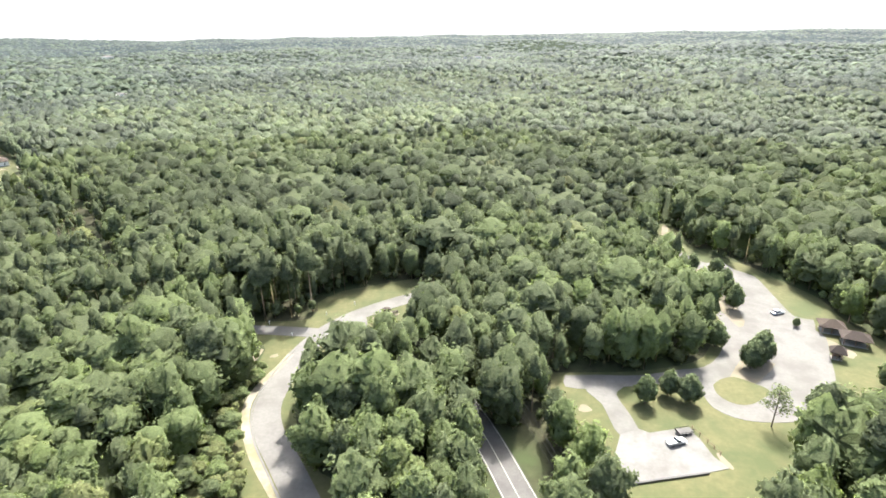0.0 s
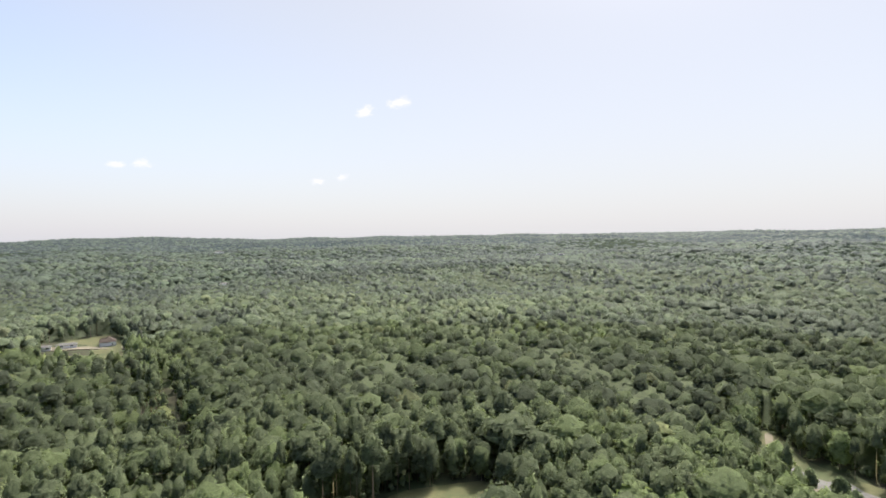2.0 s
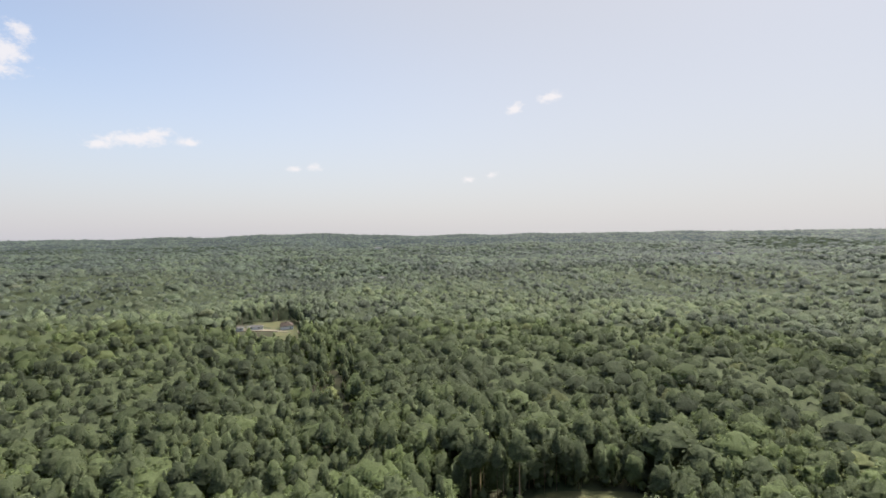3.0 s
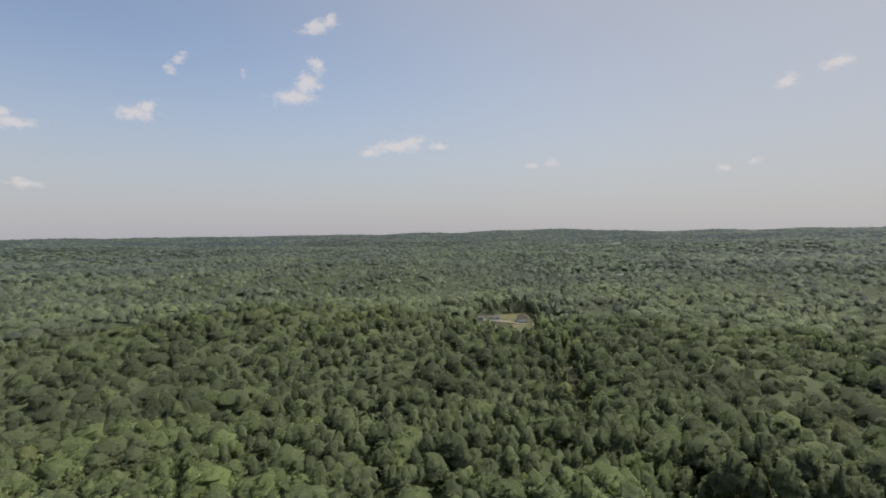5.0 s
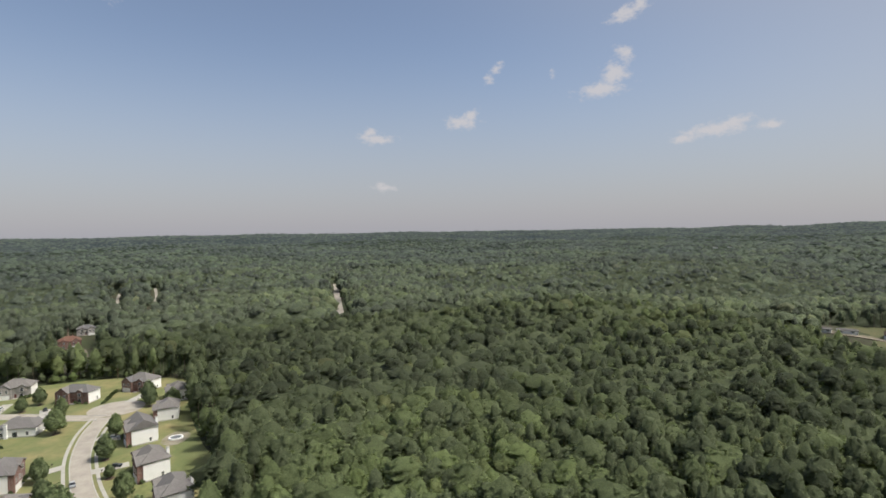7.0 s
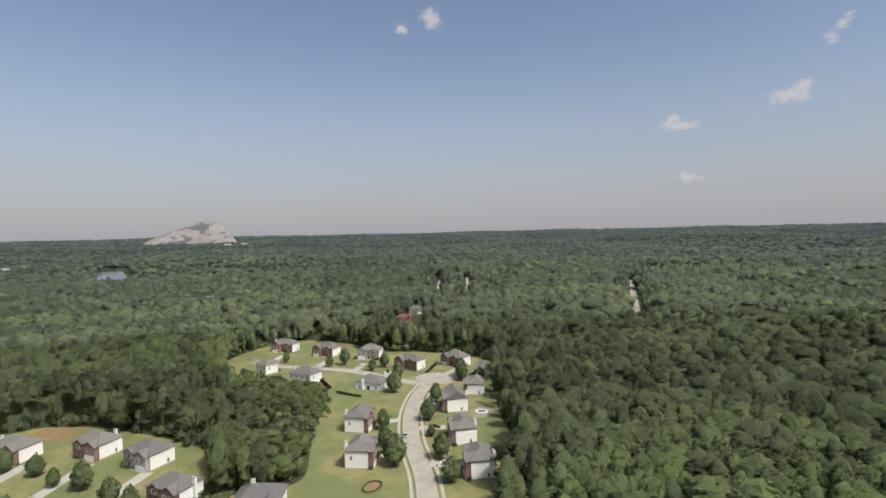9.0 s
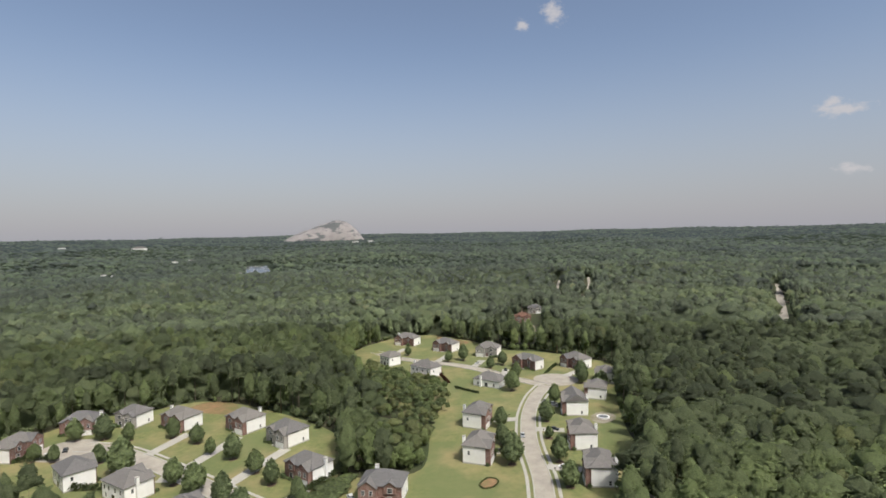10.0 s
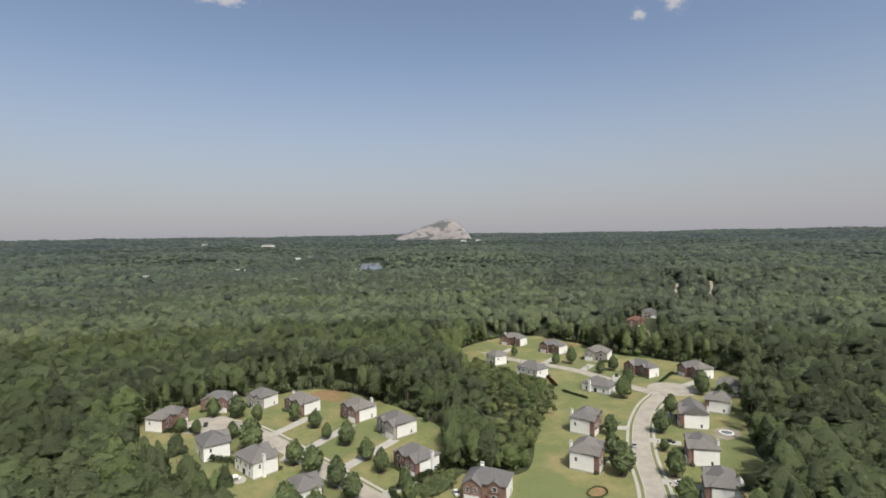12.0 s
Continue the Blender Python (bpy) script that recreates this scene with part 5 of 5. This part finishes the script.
def hedge(x0, y0, x1, y1, high, mat, label):
    g = np.random.default_rng(int(abs(x0 * 7 + y0)))
    n = max(3, int(math.hypot(x1 - x0, y1 - y0) / 1.1))
    t = np.linspace(0, 1, n)[:, None]
    c = np.concatenate((np.array((x0, y0)) + t * np.array((x1 - x0, y1 - y0)) + g.normal(0, 0.15, (n, 2)), np.full((n, 1), high * 0.45)), 1)
    tri, nor = clump_cards(g, c, np.full(n, high * 0.6) * g.uniform(0.8, 1.2, n), n * 70, 0.5)
    tri[:, 2] = np.maximum(tri[:, 2], 0.02)
    tagged(new("hedge", mesh_of("hedge", tri, np.arange(len(tri)), np.full(len(tri) // 3, 3), [mat], normals=nor)), label, "hedge")


hedge(-279, -196, -257, -171, 1.7, MAT_PLUM, "clipped russet hedge along a garden boundary")
hedge(-252, -163, -249, -147, 1.2, MAT_HEDGE, "low dark green hedge across the lawn")
hedge(-328, -134, -305, -131, 1.5, MAT_HEDGE, "green hedge between two front gardens")
hedge(-137, -142, -113, -141, 1.9, MAT_HEDGE, "long green hedge between the gardens")
hedge(-112, -141, -108, -126, 1.7, MAT_HEDGE, "green hedge beside the verge")
hedge(-80, -213, -86, -204, 2.2, MAT_HEDGE, "thick shrubs behind a white house")
hedge(-79, -259, -88, -250, 2.2, MAT_HEDGE, "thick shrubs in front of a brick house")


# ---- distance ----
def rock_dome():
    """The bare granite dome on the horizon, with woods in its creases."""
    g = np.random.default_rng(9)
    a, dist = radians(136.45), 3640.0
    right, ahead = np.array((math.cos(a), math.sin(a))), np.array((-math.sin(a), math.cos(a)))
    nu, nv = 90, 40
    u, v = np.meshgrid(np.linspace(-1, 1, nu), np.linspace(-1, 1, nv))
    steep = 1 - np.abs((u - 0.3) / 0.7) ** 2.6
    prof = np.where(u < 0.3, (1 - np.abs((u - 0.3) / 1.3)) ** 0.72, steep)
    z = np.maximum(0, prof) * np.sqrt(np.maximum(0, 1 - v ** 2))
    bump = np.zeros_like(z)
    for f, s in ((5, 0.05), (11, 0.03), (23, 0.02)):
        bump += s * np.sin(f * u + 2.0 * s * f + 1.3 * f * v) * np.cos(f * 0.7 * v + f)
    z = np.maximum(0, z * (1 + bump) + 0.02 * g.normal(size=z.shape) * (z > 0.9))
    base = 52.0
    x = ahead[0] * dist + right[0] * u * 262 + ahead[0] * v * 190
    y = ahead[1] * dist + right[1] * u * 262 + ahead[1] * v * 190
    co = np.stack((x, y, base - 5 + z * 132), -1).reshape(-1, 3)
    i, j = np.meshgrid(np.arange(nv - 1), np.arange(nu - 1), indexing="ij")
    quads = np.stack((i * nu + j, i * nu + j + 1, (i + 1) * nu + j + 1, (i + 1) * nu + j), -1).reshape(-1)
    m, nt, b = material("granite_with_woods", 0.95)
    col = ramp(nt, noise_of(nt, 0.02, 6, 0.7), ((0.3, (0.22, 0.2, 0.195)), (0.7, (0.3, 0.275, 0.265))))
    tc = nt.nodes.new("ShaderNodeTexCoord")
    flat = nt.nodes.new("ShaderNodeMapping")
    flat.inputs["Scale"].default_value = (1.0, 1.0, 2.6)
    nt.links.new(tc.outputs["Object"], flat.inputs[0])
    belts = node(nt, "ShaderNodeTexNoise", Scale=0.0095, Detail=4.0, Roughness=0.55)
    nt.links.new(flat.outputs[0], belts.inputs["Vector"])
    woods = ramp(nt, belts.outputs[0], ((0.5, (0, 0, 0)), (0.55, (1, 1, 1))))
    nt.links.new(mixed(nt, col, (0.11, 0.115, 0.115), woods), b.inputs["Base Color"])
    tagged(new("rock_dome", mesh_of("rock_dome", co, quads, np.full(len(quads) // 4, 4), [m], smooth=True)), "pale bare granite dome rising over the wooded horizon", "mountain")


rock_dome()


def far_building(x, y, face, w, d, h, mat, label, sink=6.0):
    """A building among far treetops: walls, low roof, a row of windows."""
    z = float(land(x, y)) + sink
    b = tagged(new("far_building"), label, "building", "buildings among the far woods")
    b.matrix_basis = pose(x, y, z, 0, 0, face)
    part("wall", boxes((-w / 2, w / 2, -d / 2, d / 2, -sink - 0.5, h)), mat, b)
    part("roof", hip_roof(w, d, h, 0.25 * d, 0.6), MAT_SHINGLE, b)
    for i in range(max(2, int(w / 6))):
        xx = -w / 2 + (i + 0.5) * w / max(2, int(w / 6))
        part("window", boxes((xx - 1, xx + 1, -d / 2 - 0.06, -d / 2 + 0.02, h * 0.4, h * 0.75)), MAT_GLASS, b)


def seen_from(heading, dist, spin=0.0):
    """Plan place at a heading and distance, and the turn that makes a front look back to the middle."""
    a = radians(heading)
    return -dist * math.sin(a), dist * math.cos(a), heading + spin


for x, y, w in ((-344, 366, 13), (-352, 354, 9)):
    far_building(x, y, 42, w, 5, 2.4, MAT_SIDING, "long low pale shed in a woodland clearing", 0.3)
for hd, dist, w, h in FAR_A + FAR_B:
    fx, fy, ft = seen_from(hd, dist)
    far_building(fx, fy, ft, w, w * 0.6, h, MAT_SIDING, "pale building standing among distant trees", 5.5)
lake_line = curve_through(((LAKE[0], LAKE[1]), ((LAKE[0] + LAKE[2]) / 2 + 6, (LAKE[1] + LAKE[3]) / 2), (LAKE[2], LAKE[3])), 40.0)
tagged(part("lake", strip(lake_line, 31, -31, -3, 1.0), MAT_WATER), "small grey-blue lake among the woods", "lake", kind="structure")
# concrete road in the far cutting, and two shorter bright stretches
street("road_cutting", ((-890, -31), (-760, -23), (-640, -17), (-470, -9)), 8.0, MAT_ROAD, "pale road running straight through a far cutting", kerb=False)
street("road_far", ((-800, -317), (-750, -301), (-700, -279), (-650, -260)), 3.6, MAT_ROAD, "pale stretch of road among far trees", kerb=False)
street("road_far", ((-835, -284), (-765, -259), (-680, -236), (-605, -212)), 3.8, MAT_ROAD, "pale stretch of road among far trees", kerb=False)
round_ = curve_through(((-455, -214), (-440, -206), (-425, -199)))
tagged(part("bare_yard", strip(round_, 7, -7, -0.5, 0.3), MAT_SAND), "bare pale yard beside the red brick house", "ground", kind="structure")
line = curve_through(((-352, 358), (-330, 372), (-305, 383)))
tagged(part("forecourt", strip(line, 8, -7, -0.5, 0.26), MAT_SAND), "pale forecourt round the lone house", "ground", kind="structure")
line = curve_through(((-300, 345), (-330, 380), (-352, 405)))
tagged(part("clearing_grass", strip(line, 22, -16, -0.5, 0.2), MAT_ROUGH), "sunlit grass round the lone house", "ground", kind="structure")


def pool(x, y):
    """A round garden pool with a white wall, on its paved terrace."""
    tagged(part("terrace", slab([(x + 8.2 * math.cos(k / 12 * 6.2832) * (1 + 0.1 * math.sin(k * 2.0)), y + 5.6 * math.sin(k / 12 * 6.2832)) for k in range(12)], 0.0, 0.1), MAT_CREAM), "pale stone terrace round a garden pool", "terrace", kind="structure")
    p = tagged(new("garden_pool"), "round white-walled garden pool on a pale terrace", "pool")
    p.matrix_basis = pose(x, y, 0.1)
    bm = bmesh.new()
    outer = [[bm.verts.new((r * math.cos(k / 24 * 6.2832), r * math.sin(k / 24 * 6.2832), z)) for k in range(24)] for r, z in ((3.0, 0), (3.0, 0.5), (2.3, 0.5), (2.3, 0))]
    for u, v in zip(outer, outer[1:]):
        for k in range(24):
            bm.faces.new((u[k], u[(k + 1) % 24], v[(k + 1) % 24], v[k]))
    part("wall", bm, MAT_TRIM, p)
    part("water", slab([(2.29 * math.cos(k / 24 * 6.2832), 2.29 * math.sin(k / 24 * 6.2832)) for k in range(24)], 0.02, 0.34), MAT_WATER, p)


pool(-246.5, -77.5)


def flower_bed(x, y):
    """An oval bed of mulch inside a low clipped ring of shrubs."""
    tagged(part("flower_bed", slab([(x + 4.2 * math.cos(k / 20 * 6.2832), y + 2.8 * math.sin(k / 20 * 6.2832)) for k in range(20)], 0.0, 0.14), MAT_CLAY), "oval mulched flower bed in the lawn", "flower bed")
    for k in range(10):
        a = k / 10 * 6.2832
        b_ = a + 0.5
        hedge(x + 4.3 * math.cos(a), y + 2.9 * math.sin(a), x + 4.3 * math.cos(b_), y + 2.9 * math.sin(b_), 0.3, MAT_GARDEN, "low clipped shrub round the flower bed")


flower_bed(-161, -91)


def utility_pole(x, y, high, face):
    p = tagged(new("utility_pole"), "weathered timber utility pole beside the grey road", "pole", "utility poles")
    p.matrix_basis = pose(x, y, 0, 0, 0, face)
    bm = bmesh.new()
    tube(bm, (0, 0, -0.5), (0, 0, high), 0.17, 0.11, 8)
    part("shaft", bm, MAT_TIMBER, p)
    part("crossarm", boxes((-1.2, 1.2, -0.06, 0.06, high - 0.7, high - 0.56)), MAT_TIMBER, p)
    for o in (-1.1, 0.0, 1.1):
        part("insulator", boxes((o - 0.05, o + 0.05, -0.05, 0.05, high - 0.56, high - 0.38)), MAT_TRIM, p)


utility_pole(15, 104.5, 10.5, 10)
utility_pole(27, 60, 10.5, 10)
utility_pole(3, 133, 10.5, 10)
for o in (-1.1, 0.0, 1.1):
    for a, c in (((27, 60), (15, 104.5)), ((15, 104.5), (3, 133))):
        bm = bmesh.new()
        pts = [(a[0] + (c[0] - a[0]) * t / 8 + o, a[1] + (c[1] - a[1]) * t / 8 + 0.2 * o, 10.1 - 2.4 * (t / 8) * (1 - t / 8)) for t in range(9)]
        for u, v in zip(pts, pts[1:]):
            tube(bm, u, v, 0.03, 0.03, 4)
        tagged(part("power_line", bm, MAT_TYRE), "thin dark power line strung between poles", "cable")


# ---- small things by the pale road and the car park ----
def round_patch(name, x, y, rx, ry, turn, mat, label, z, wobble=0.12):
    pts = []
    for k in range(18):
        a = k / 18 * 6.2832
        r = 1 + wobble * math.sin(3 * a + x) + 0.5 * wobble * math.sin(5 * a + y)
        u, v = rx * r * math.cos(a), ry * r * math.sin(a)
        c, s = math.cos(radians(turn)), math.sin(radians(turn))
        pts.append((x + u * c - v * s, y + u * s + v * c))
    return tagged(part(name, slab(pts, -0.05, z), mat), label, "ground", kind="structure")


round_patch("sand_patch", -20.5, 160.2, 4.6, 2.0, 22, MAT_SAND, "pale sandy patch on the grass island", 0.118)
round_patch("sand_patch", 34.4, 110.3, 1.6, 1.5, 0, MAT_SAND, "pale round sandy spot in the dry grass", 0.07)
round_patch("sand_patch", -51.6, 136.2, 1.3, 0.9, 30, MAT_SAND, "pale sandy spot beside the verge", 0.07)
round_patch("sand_patch", 116, 136, 2.4, 5.5, 10, MAT_SAND, "trodden pale earth beside the shelters", 0.07)
round_patch("sand_patch", 60.6, 91.8, 0.8, 2.6, 12, MAT_SAND, "washed-out pale earth beside the yard", 0.068)
round_patch("sand_patch", -58, 134, 1.8, 6.0, -10, MAT_SAND, "dry sandy ground beside the side road", 0.066)
MAT_DARKWOOD = surface("dark_stained_timber", (0.05, 0.04, 0.032), (0.085, 0.068, 0.055), 3.0, 0.85)


def picnic_table(x, y, face, z=0.12):
    t = tagged(new("picnic_table"), "dark timber picnic table on a sandy patch", "table")
    t.matrix_basis = pose(x, y, z, 0, 0, face)
    part("tabletop", boxes(*[(-0.95, 0.95, -0.4 + i * 0.2, -0.22 + i * 0.2, 0.7, 0.75) for i in range(4)]), MAT_DARKWOOD, t)
    for s in (-1, 1):
        part("bench", boxes((-0.95, 0.95, s * 0.75 - 0.14, s * 0.75 + 0.14, 0.42, 0.47)), MAT_DARKWOOD, t)
        bm = boxes((s * 0.65 - 0.05, s * 0.65 + 0.05, -0.8, 0.8, 0.36, 0.42), (s * 0.65 - 0.05, s * 0.65 + 0.05, -0.42, -0.3, 0, 0.7), (s * 0.65 - 0.05, s * 0.65 + 0.05, 0.3, 0.42, 0, 0.7))
        part("leg_frame", bm, MAT_DARKWOOD, t)


def notice_board(x, y, face):
    n = tagged(new("notice_board"), "dark timber notice board under a small pitched roof", "sign")
    n.matrix_basis = pose(x, y, 0.11, 0, 0, face)
    for s in (-1, 1):
        part("post", boxes((s * 1.0 - 0.08, s * 1.0 + 0.08, -0.08, 0.08, -0.3, 2.1)), MAT_DARKWOOD, n)
    part("panel", boxes((-0.92, 0.92, -0.04, 0.04, 0.8, 1.9)), MAT_DARKWOOD, n)
    part("roof", gable_roof(-1.2, 1.2, -0.45, 0.8, 2.05, 0.5), MAT_BROWN, n)


notice_board(-20.5, 160.6, 20)
picnic_table(-17.6, 161.6, 25)
picnic_table(112.5, 131, 30, 0.11)


def bollard(x, y):
    p = tagged(new("bollard"), "short white-painted post beside the pale road", "bollard", "posts by the pale road")
    p.matrix_basis = pose(x, y, 0.05)
    bm = bmesh.new()
    tube(bm, (0, 0, -0.3), (0, 0, 1.0), 0.13, 0.12, 8)
    part("shaft", bm, MAT_TRIM, p)
    part("cap", boxes((-0.15, 0.15, -0.15, 0.15, 1.0, 1.05)), MAT_TRIM, p)


for bx, by in ((-49.2, 147.6), (-58.8, 155.2), (-32.5, 168.5), (-41, 161), (-27.0, 137.0)):
    bollard(bx, by)

# raised kerb of the pale road on the side of its sandy verge
line = curve_through(((-21, 61), (-33.8, 81), (-40.6, 91.5), (-45.6, 99.5), (-49, 107.3), (-50.4, 114.5), (-49.9, 122.3), (-48.6, 130), (-46, 140)))
tagged(part("kerb", strip(line, 0.25, -0.25, -0.1, 0.22), MAT_PALE), "worn low kerb between the road and its verge", "kerb", kind="structure")


def trailer(x, y, face):
    t = tagged(new("trailer"), "open flatbed trailer with dark rails on the yard", "trailer", "parked vehicles")
    t.matrix_basis = pose(x, y, 0.16, 0, 0, face)
    part("bed", boxes((-1.9, 1.9, -0.95, 0.95, 0.55, 0.65)), MAT_ASPHALT, t)
    part("rail", boxes((-1.9, 1.9, -0.98, -0.93, 0.9, 1.0), (-1.9, 1.9, 0.93, 0.98, 0.9, 1.0), (-1.9, -1.85, -0.95, 0.95, 0.65, 1.0)), MAT_TYRE, t)
    part("drawbar", boxes((1.9, 3.0, -0.06, 0.06, 0.48, 0.58)), MAT_TYRE, t)
    for s in (-1, 1):
        bm = bmesh.new()
        tube(bm, (-0.2, s * 1.1 - 0.1, 0.33), (-0.2, s * 1.1 + 0.1, 0.33), 0.33, 0.33, 10)
        part("wheel", bm, MAT_TYRE, t)


trailer(55.4, 100.9, 12)


def fence_run(points, label, post_gap=2.6, high=1.2):
    """Post and rail fence along a line."""
    ln = curve_through(points, post_gap)
    f = tagged(new("fence"), label, "fence")
    f.matrix_basis = pose(*ln[0], 0.05)
    for q in ln:
        dx_, dy_ = q - ln[0]
        part("post", boxes((dx_ - 0.06, dx_ + 0.06, dy_ - 0.06, dy_ + 0.06, -0.3, high)), MAT_TIMBER, f)
    for z_ in (0.5 * high, 0.9 * high):
        bm = bmesh.new()
        for u, v in zip(ln, ln[1:]):
            tube(bm, (*(u - ln[0]), z_), (*(v - ln[0]), z_), 0.045, 0.045, 4)
        part("rail", bm, MAT_TIMBER, f)


fence_run(((57.8, 102.2), (59.4, 97.5), (60.4, 93.5)), "weathered timber rail fence beside the yard")

# sparse, half-bare tree by the loop, and dense trees round it
def sparse_tree(x, y, high):
    """A thin tree with few leaves, its limbs showing."""
    g = np.random.default_rng(91)
    root = tagged(new("sparse_tree"), "thin half-bare tree with scattered leaves by the car park", "tree")
    root.matrix_basis = pose(x, y, 0.03)
    bm = bmesh.new()
    tube(bm, (0, 0, -0.3), (0.2, 0.1, high * 0.6), 0.17, 0.1, 8)
    tube(bm, (0.2, 0.1, high * 0.6), (0.1, 0.3, high), 0.1, 0.03, 6)
    ends = []
    for k in range(16):
        z0 = high * (0.28 + 0.042 * k)
        a = k * 2.4
        reach = high * 0.2 * (1.15 - 0.045 * k)
        e = Vector((0.2 + reach * math.cos(a), 0.1 + reach * math.sin(a), z0 + reach * 0.7))
        tube(bm, (0.15, 0.1, z0), e, 0.06, 0.02, 5)
        ends.append(e)
    part("trunk", bm, MAT_BARK, root)
    tri, nor = clump_cards(g, np.array([tuple(e) for e in ends]), np.full(len(ends), high * 0.1), 950, 0.36)
    ob = new("crown", mesh_of("crown", tri, np.arange(len(tri)), np.full(len(tri) // 3, 3), [MAT_TREE], normals=nor))
    ob.parent = root


sparse_tree(77, 102.8, 11.0)

# ---- small things round the houses ----
MAT_MULCH = surface("bark_mulch", (0.1, 0.07, 0.045), (0.15, 0.105, 0.07), 2.5, 0.95)
for ob in [o for o in bpy.data.objects if o.name.startswith("garden_tree") and o.location.x < -60]:
    round_patch("mulch_ring", ob.location.x, ob.location.y, 1.7, 1.6, 0, MAT_MULCH, "ring of bark mulch under a garden tree", 0.075, 0.06)


def parasol_set(x, y, face):
    t = tagged(new("garden_table"), "white garden table on the lawn behind a white house", "table")
    t.matrix_basis = pose(x, y, 0.1, 0, 0, face)
    bm = bmesh.new()
    tube(bm, (0, 0, 0.7), (0, 0, 0.75), 0.7, 0.7, 16)
    part("tabletop", bm, MAT_TRIM, t)
    for k in range(4):
        a = k * 1.571 + 0.785
        part("leg", boxes((0.5 * math.cos(a) - 0.03, 0.5 * math.cos(a) + 0.03, 0.5 * math.sin(a) - 0.03, 0.5 * math.sin(a) + 0.03, -0.05, 0.71)), MAT_TRIM, t)
    p = tagged(new("parasol"), "open white parasol beside the garden table", "parasol")
    p.matrix_basis = pose(x + 1.3, y + 0.6, 0.1)
    bm = bmesh.new()
    tube(bm, (0, 0, 0), (0, 0, 2.4), 0.03, 0.03, 6)
    part("pole", bm, MAT_TRIM, p)
    bm = bmesh.new()
    top = bm.verts.new((0, 0, 2.6))
    ring = [bm.verts.new((1.5 * math.cos(k / 8 * 6.2832), 1.5 * math.sin(k / 8 * 6.2832), 2.05)) for k in range(8)]
    low = [bm.verts.new((1.5 * math.cos(k / 8 * 6.2832), 1.5 * math.sin(k / 8 * 6.2832), 1.95)) for k in range(8)]
    for k in range(8):
        j = (k + 1) % 8
        bm.faces.new((ring[k], ring[j], top))
        bm.faces.new((low[k], low[j], ring[j], ring[k]))
    part("canopy", bm, MAT_TRIM, p)
    part("base", boxes((-0.3, 0.3, -0.3, 0.3, -0.04, 0.08)), MAT_CONCRETE, p)


def garden_chair(x, y, face):
    c = tagged(new("garden_chair"), "white garden chair behind the house", "chair", "chairs round the garden table")
    c.matrix_basis = pose(x, y, 0.1, 0, 0, face)
    part("seat", boxes((-0.27, 0.27, -0.27, 0.27, 0.4, 0.45)), MAT_TRIM, c)
    part("backrest", boxes((-0.27, 0.27, 0.22, 0.27, 0.45, 0.95)), MAT_TRIM, c)
    for sx in (-0.23, 0.23):
        for sy in (-0.23, 0.23):
            part("leg", boxes((sx - 0.025, sx + 0.025, sy - 0.025, sy + 0.025, -0.05, 0.4)), MAT_TRIM, c)


round_patch("terrace", -80.8, -189.3, 3.6, 2.6, 80, MAT_CONCRETE, "small paved terrace behind a white house", 0.09, 0.03)
parasol_set(-80.4, -189.6, 10)
for k in range(4):
    a = k * 1.571 + 0.3
    garden_chair(-80.4 + 1.15 * math.cos(a), -189.6 + 1.15 * math.sin(a), math.degrees(a) - 90)
car(-127.3, -124.6, 60, "white", z=0.06)


def mailbox(x, y, face):
    m = tagged(new("mailbox"), "dark mailbox on a timber post at the kerb", "mailbox", "mailboxes along the streets")
    m.matrix_basis = pose(x, y, 0.05, 0, 0, face)
    part("post", boxes((-0.06, 0.06, -0.06, 0.06, -0.3, 1.05)), MAT_TIMBER, m)
    part("box", boxes((-0.13, 0.13, -0.3, 0.25, 1.05, 1.32)), MAT_TYRE, m)


for d in DRIVES_A[4:] + DRIVES_B[:4]:
    dx_, dy_ = d[2] - d[0], d[3] - d[1]
    n_ = math.hypot(dx_, dy_)
    mailbox(d[2] - dx_ / n_ * 3.0 - dy_ / n_ * 3.2, d[3] - dy_ / n_ * 3.0 + dx_ / n_ * 3.2, math.degrees(math.atan2(dy_, dx_)) - 90)


def shrub_model():
    g = np.random.default_rng(77)
    c = np.array([(0, 0, 0.45), (0.35, 0.1, 0.35), (-0.3, 0.2, 0.4), (0.05, -0.35, 0.35), (-0.1, 0.0, 0.7)])
    tri, nor = clump_cards(g, c, np.array((0.5, 0.4, 0.42, 0.4, 0.34)), 190, 0.3)
    tri[:, 2] = np.maximum(tri[:, 2], 0.0)
    ob = new("shrub", mesh_of("shrub", tri, np.arange(len(tri)), np.full(len(tri) // 3, 3), [MAT_HEDGE], normals=nor))
    return tagged(ob, "low rounded dark green shrub against a house wall", "shrub", "foundation shrubs")


def plant_shrubs():
    """Rounded shrubs along the fronts and corners of the houses."""
    g = random.Random(5)
    first_ = None
    for h, w, d, wing in HOUSES[:-4]:
        spots = [(-wing * w * f, -d / 2 - 1.0) for f in (0.12, 0.24, 0.36, 0.47)] + [(wing * (w / 2 + 0.6), -d / 2 - 0.4)]
        for sx, sy in spots:
            if g.random() < 0.3:
                continue
            p = h.matrix_basis @ Vector((sx + g.uniform(-0.3, 0.3), sy + g.uniform(-0.2, 0.2), 0))
            s = g.uniform(0.7, 1.3)
            m = Matrix.LocRotScale((p.x, p.y, 0.04), Euler((0, 0, g.uniform(0, 6.28))), (s, s, s * g.uniform(0.8, 1.2)))
            if first_ is None:
                first_ = shrub_model()
                first_.matrix_basis = m
            else:
                copy_thing(first_, m)


plant_shrubs()
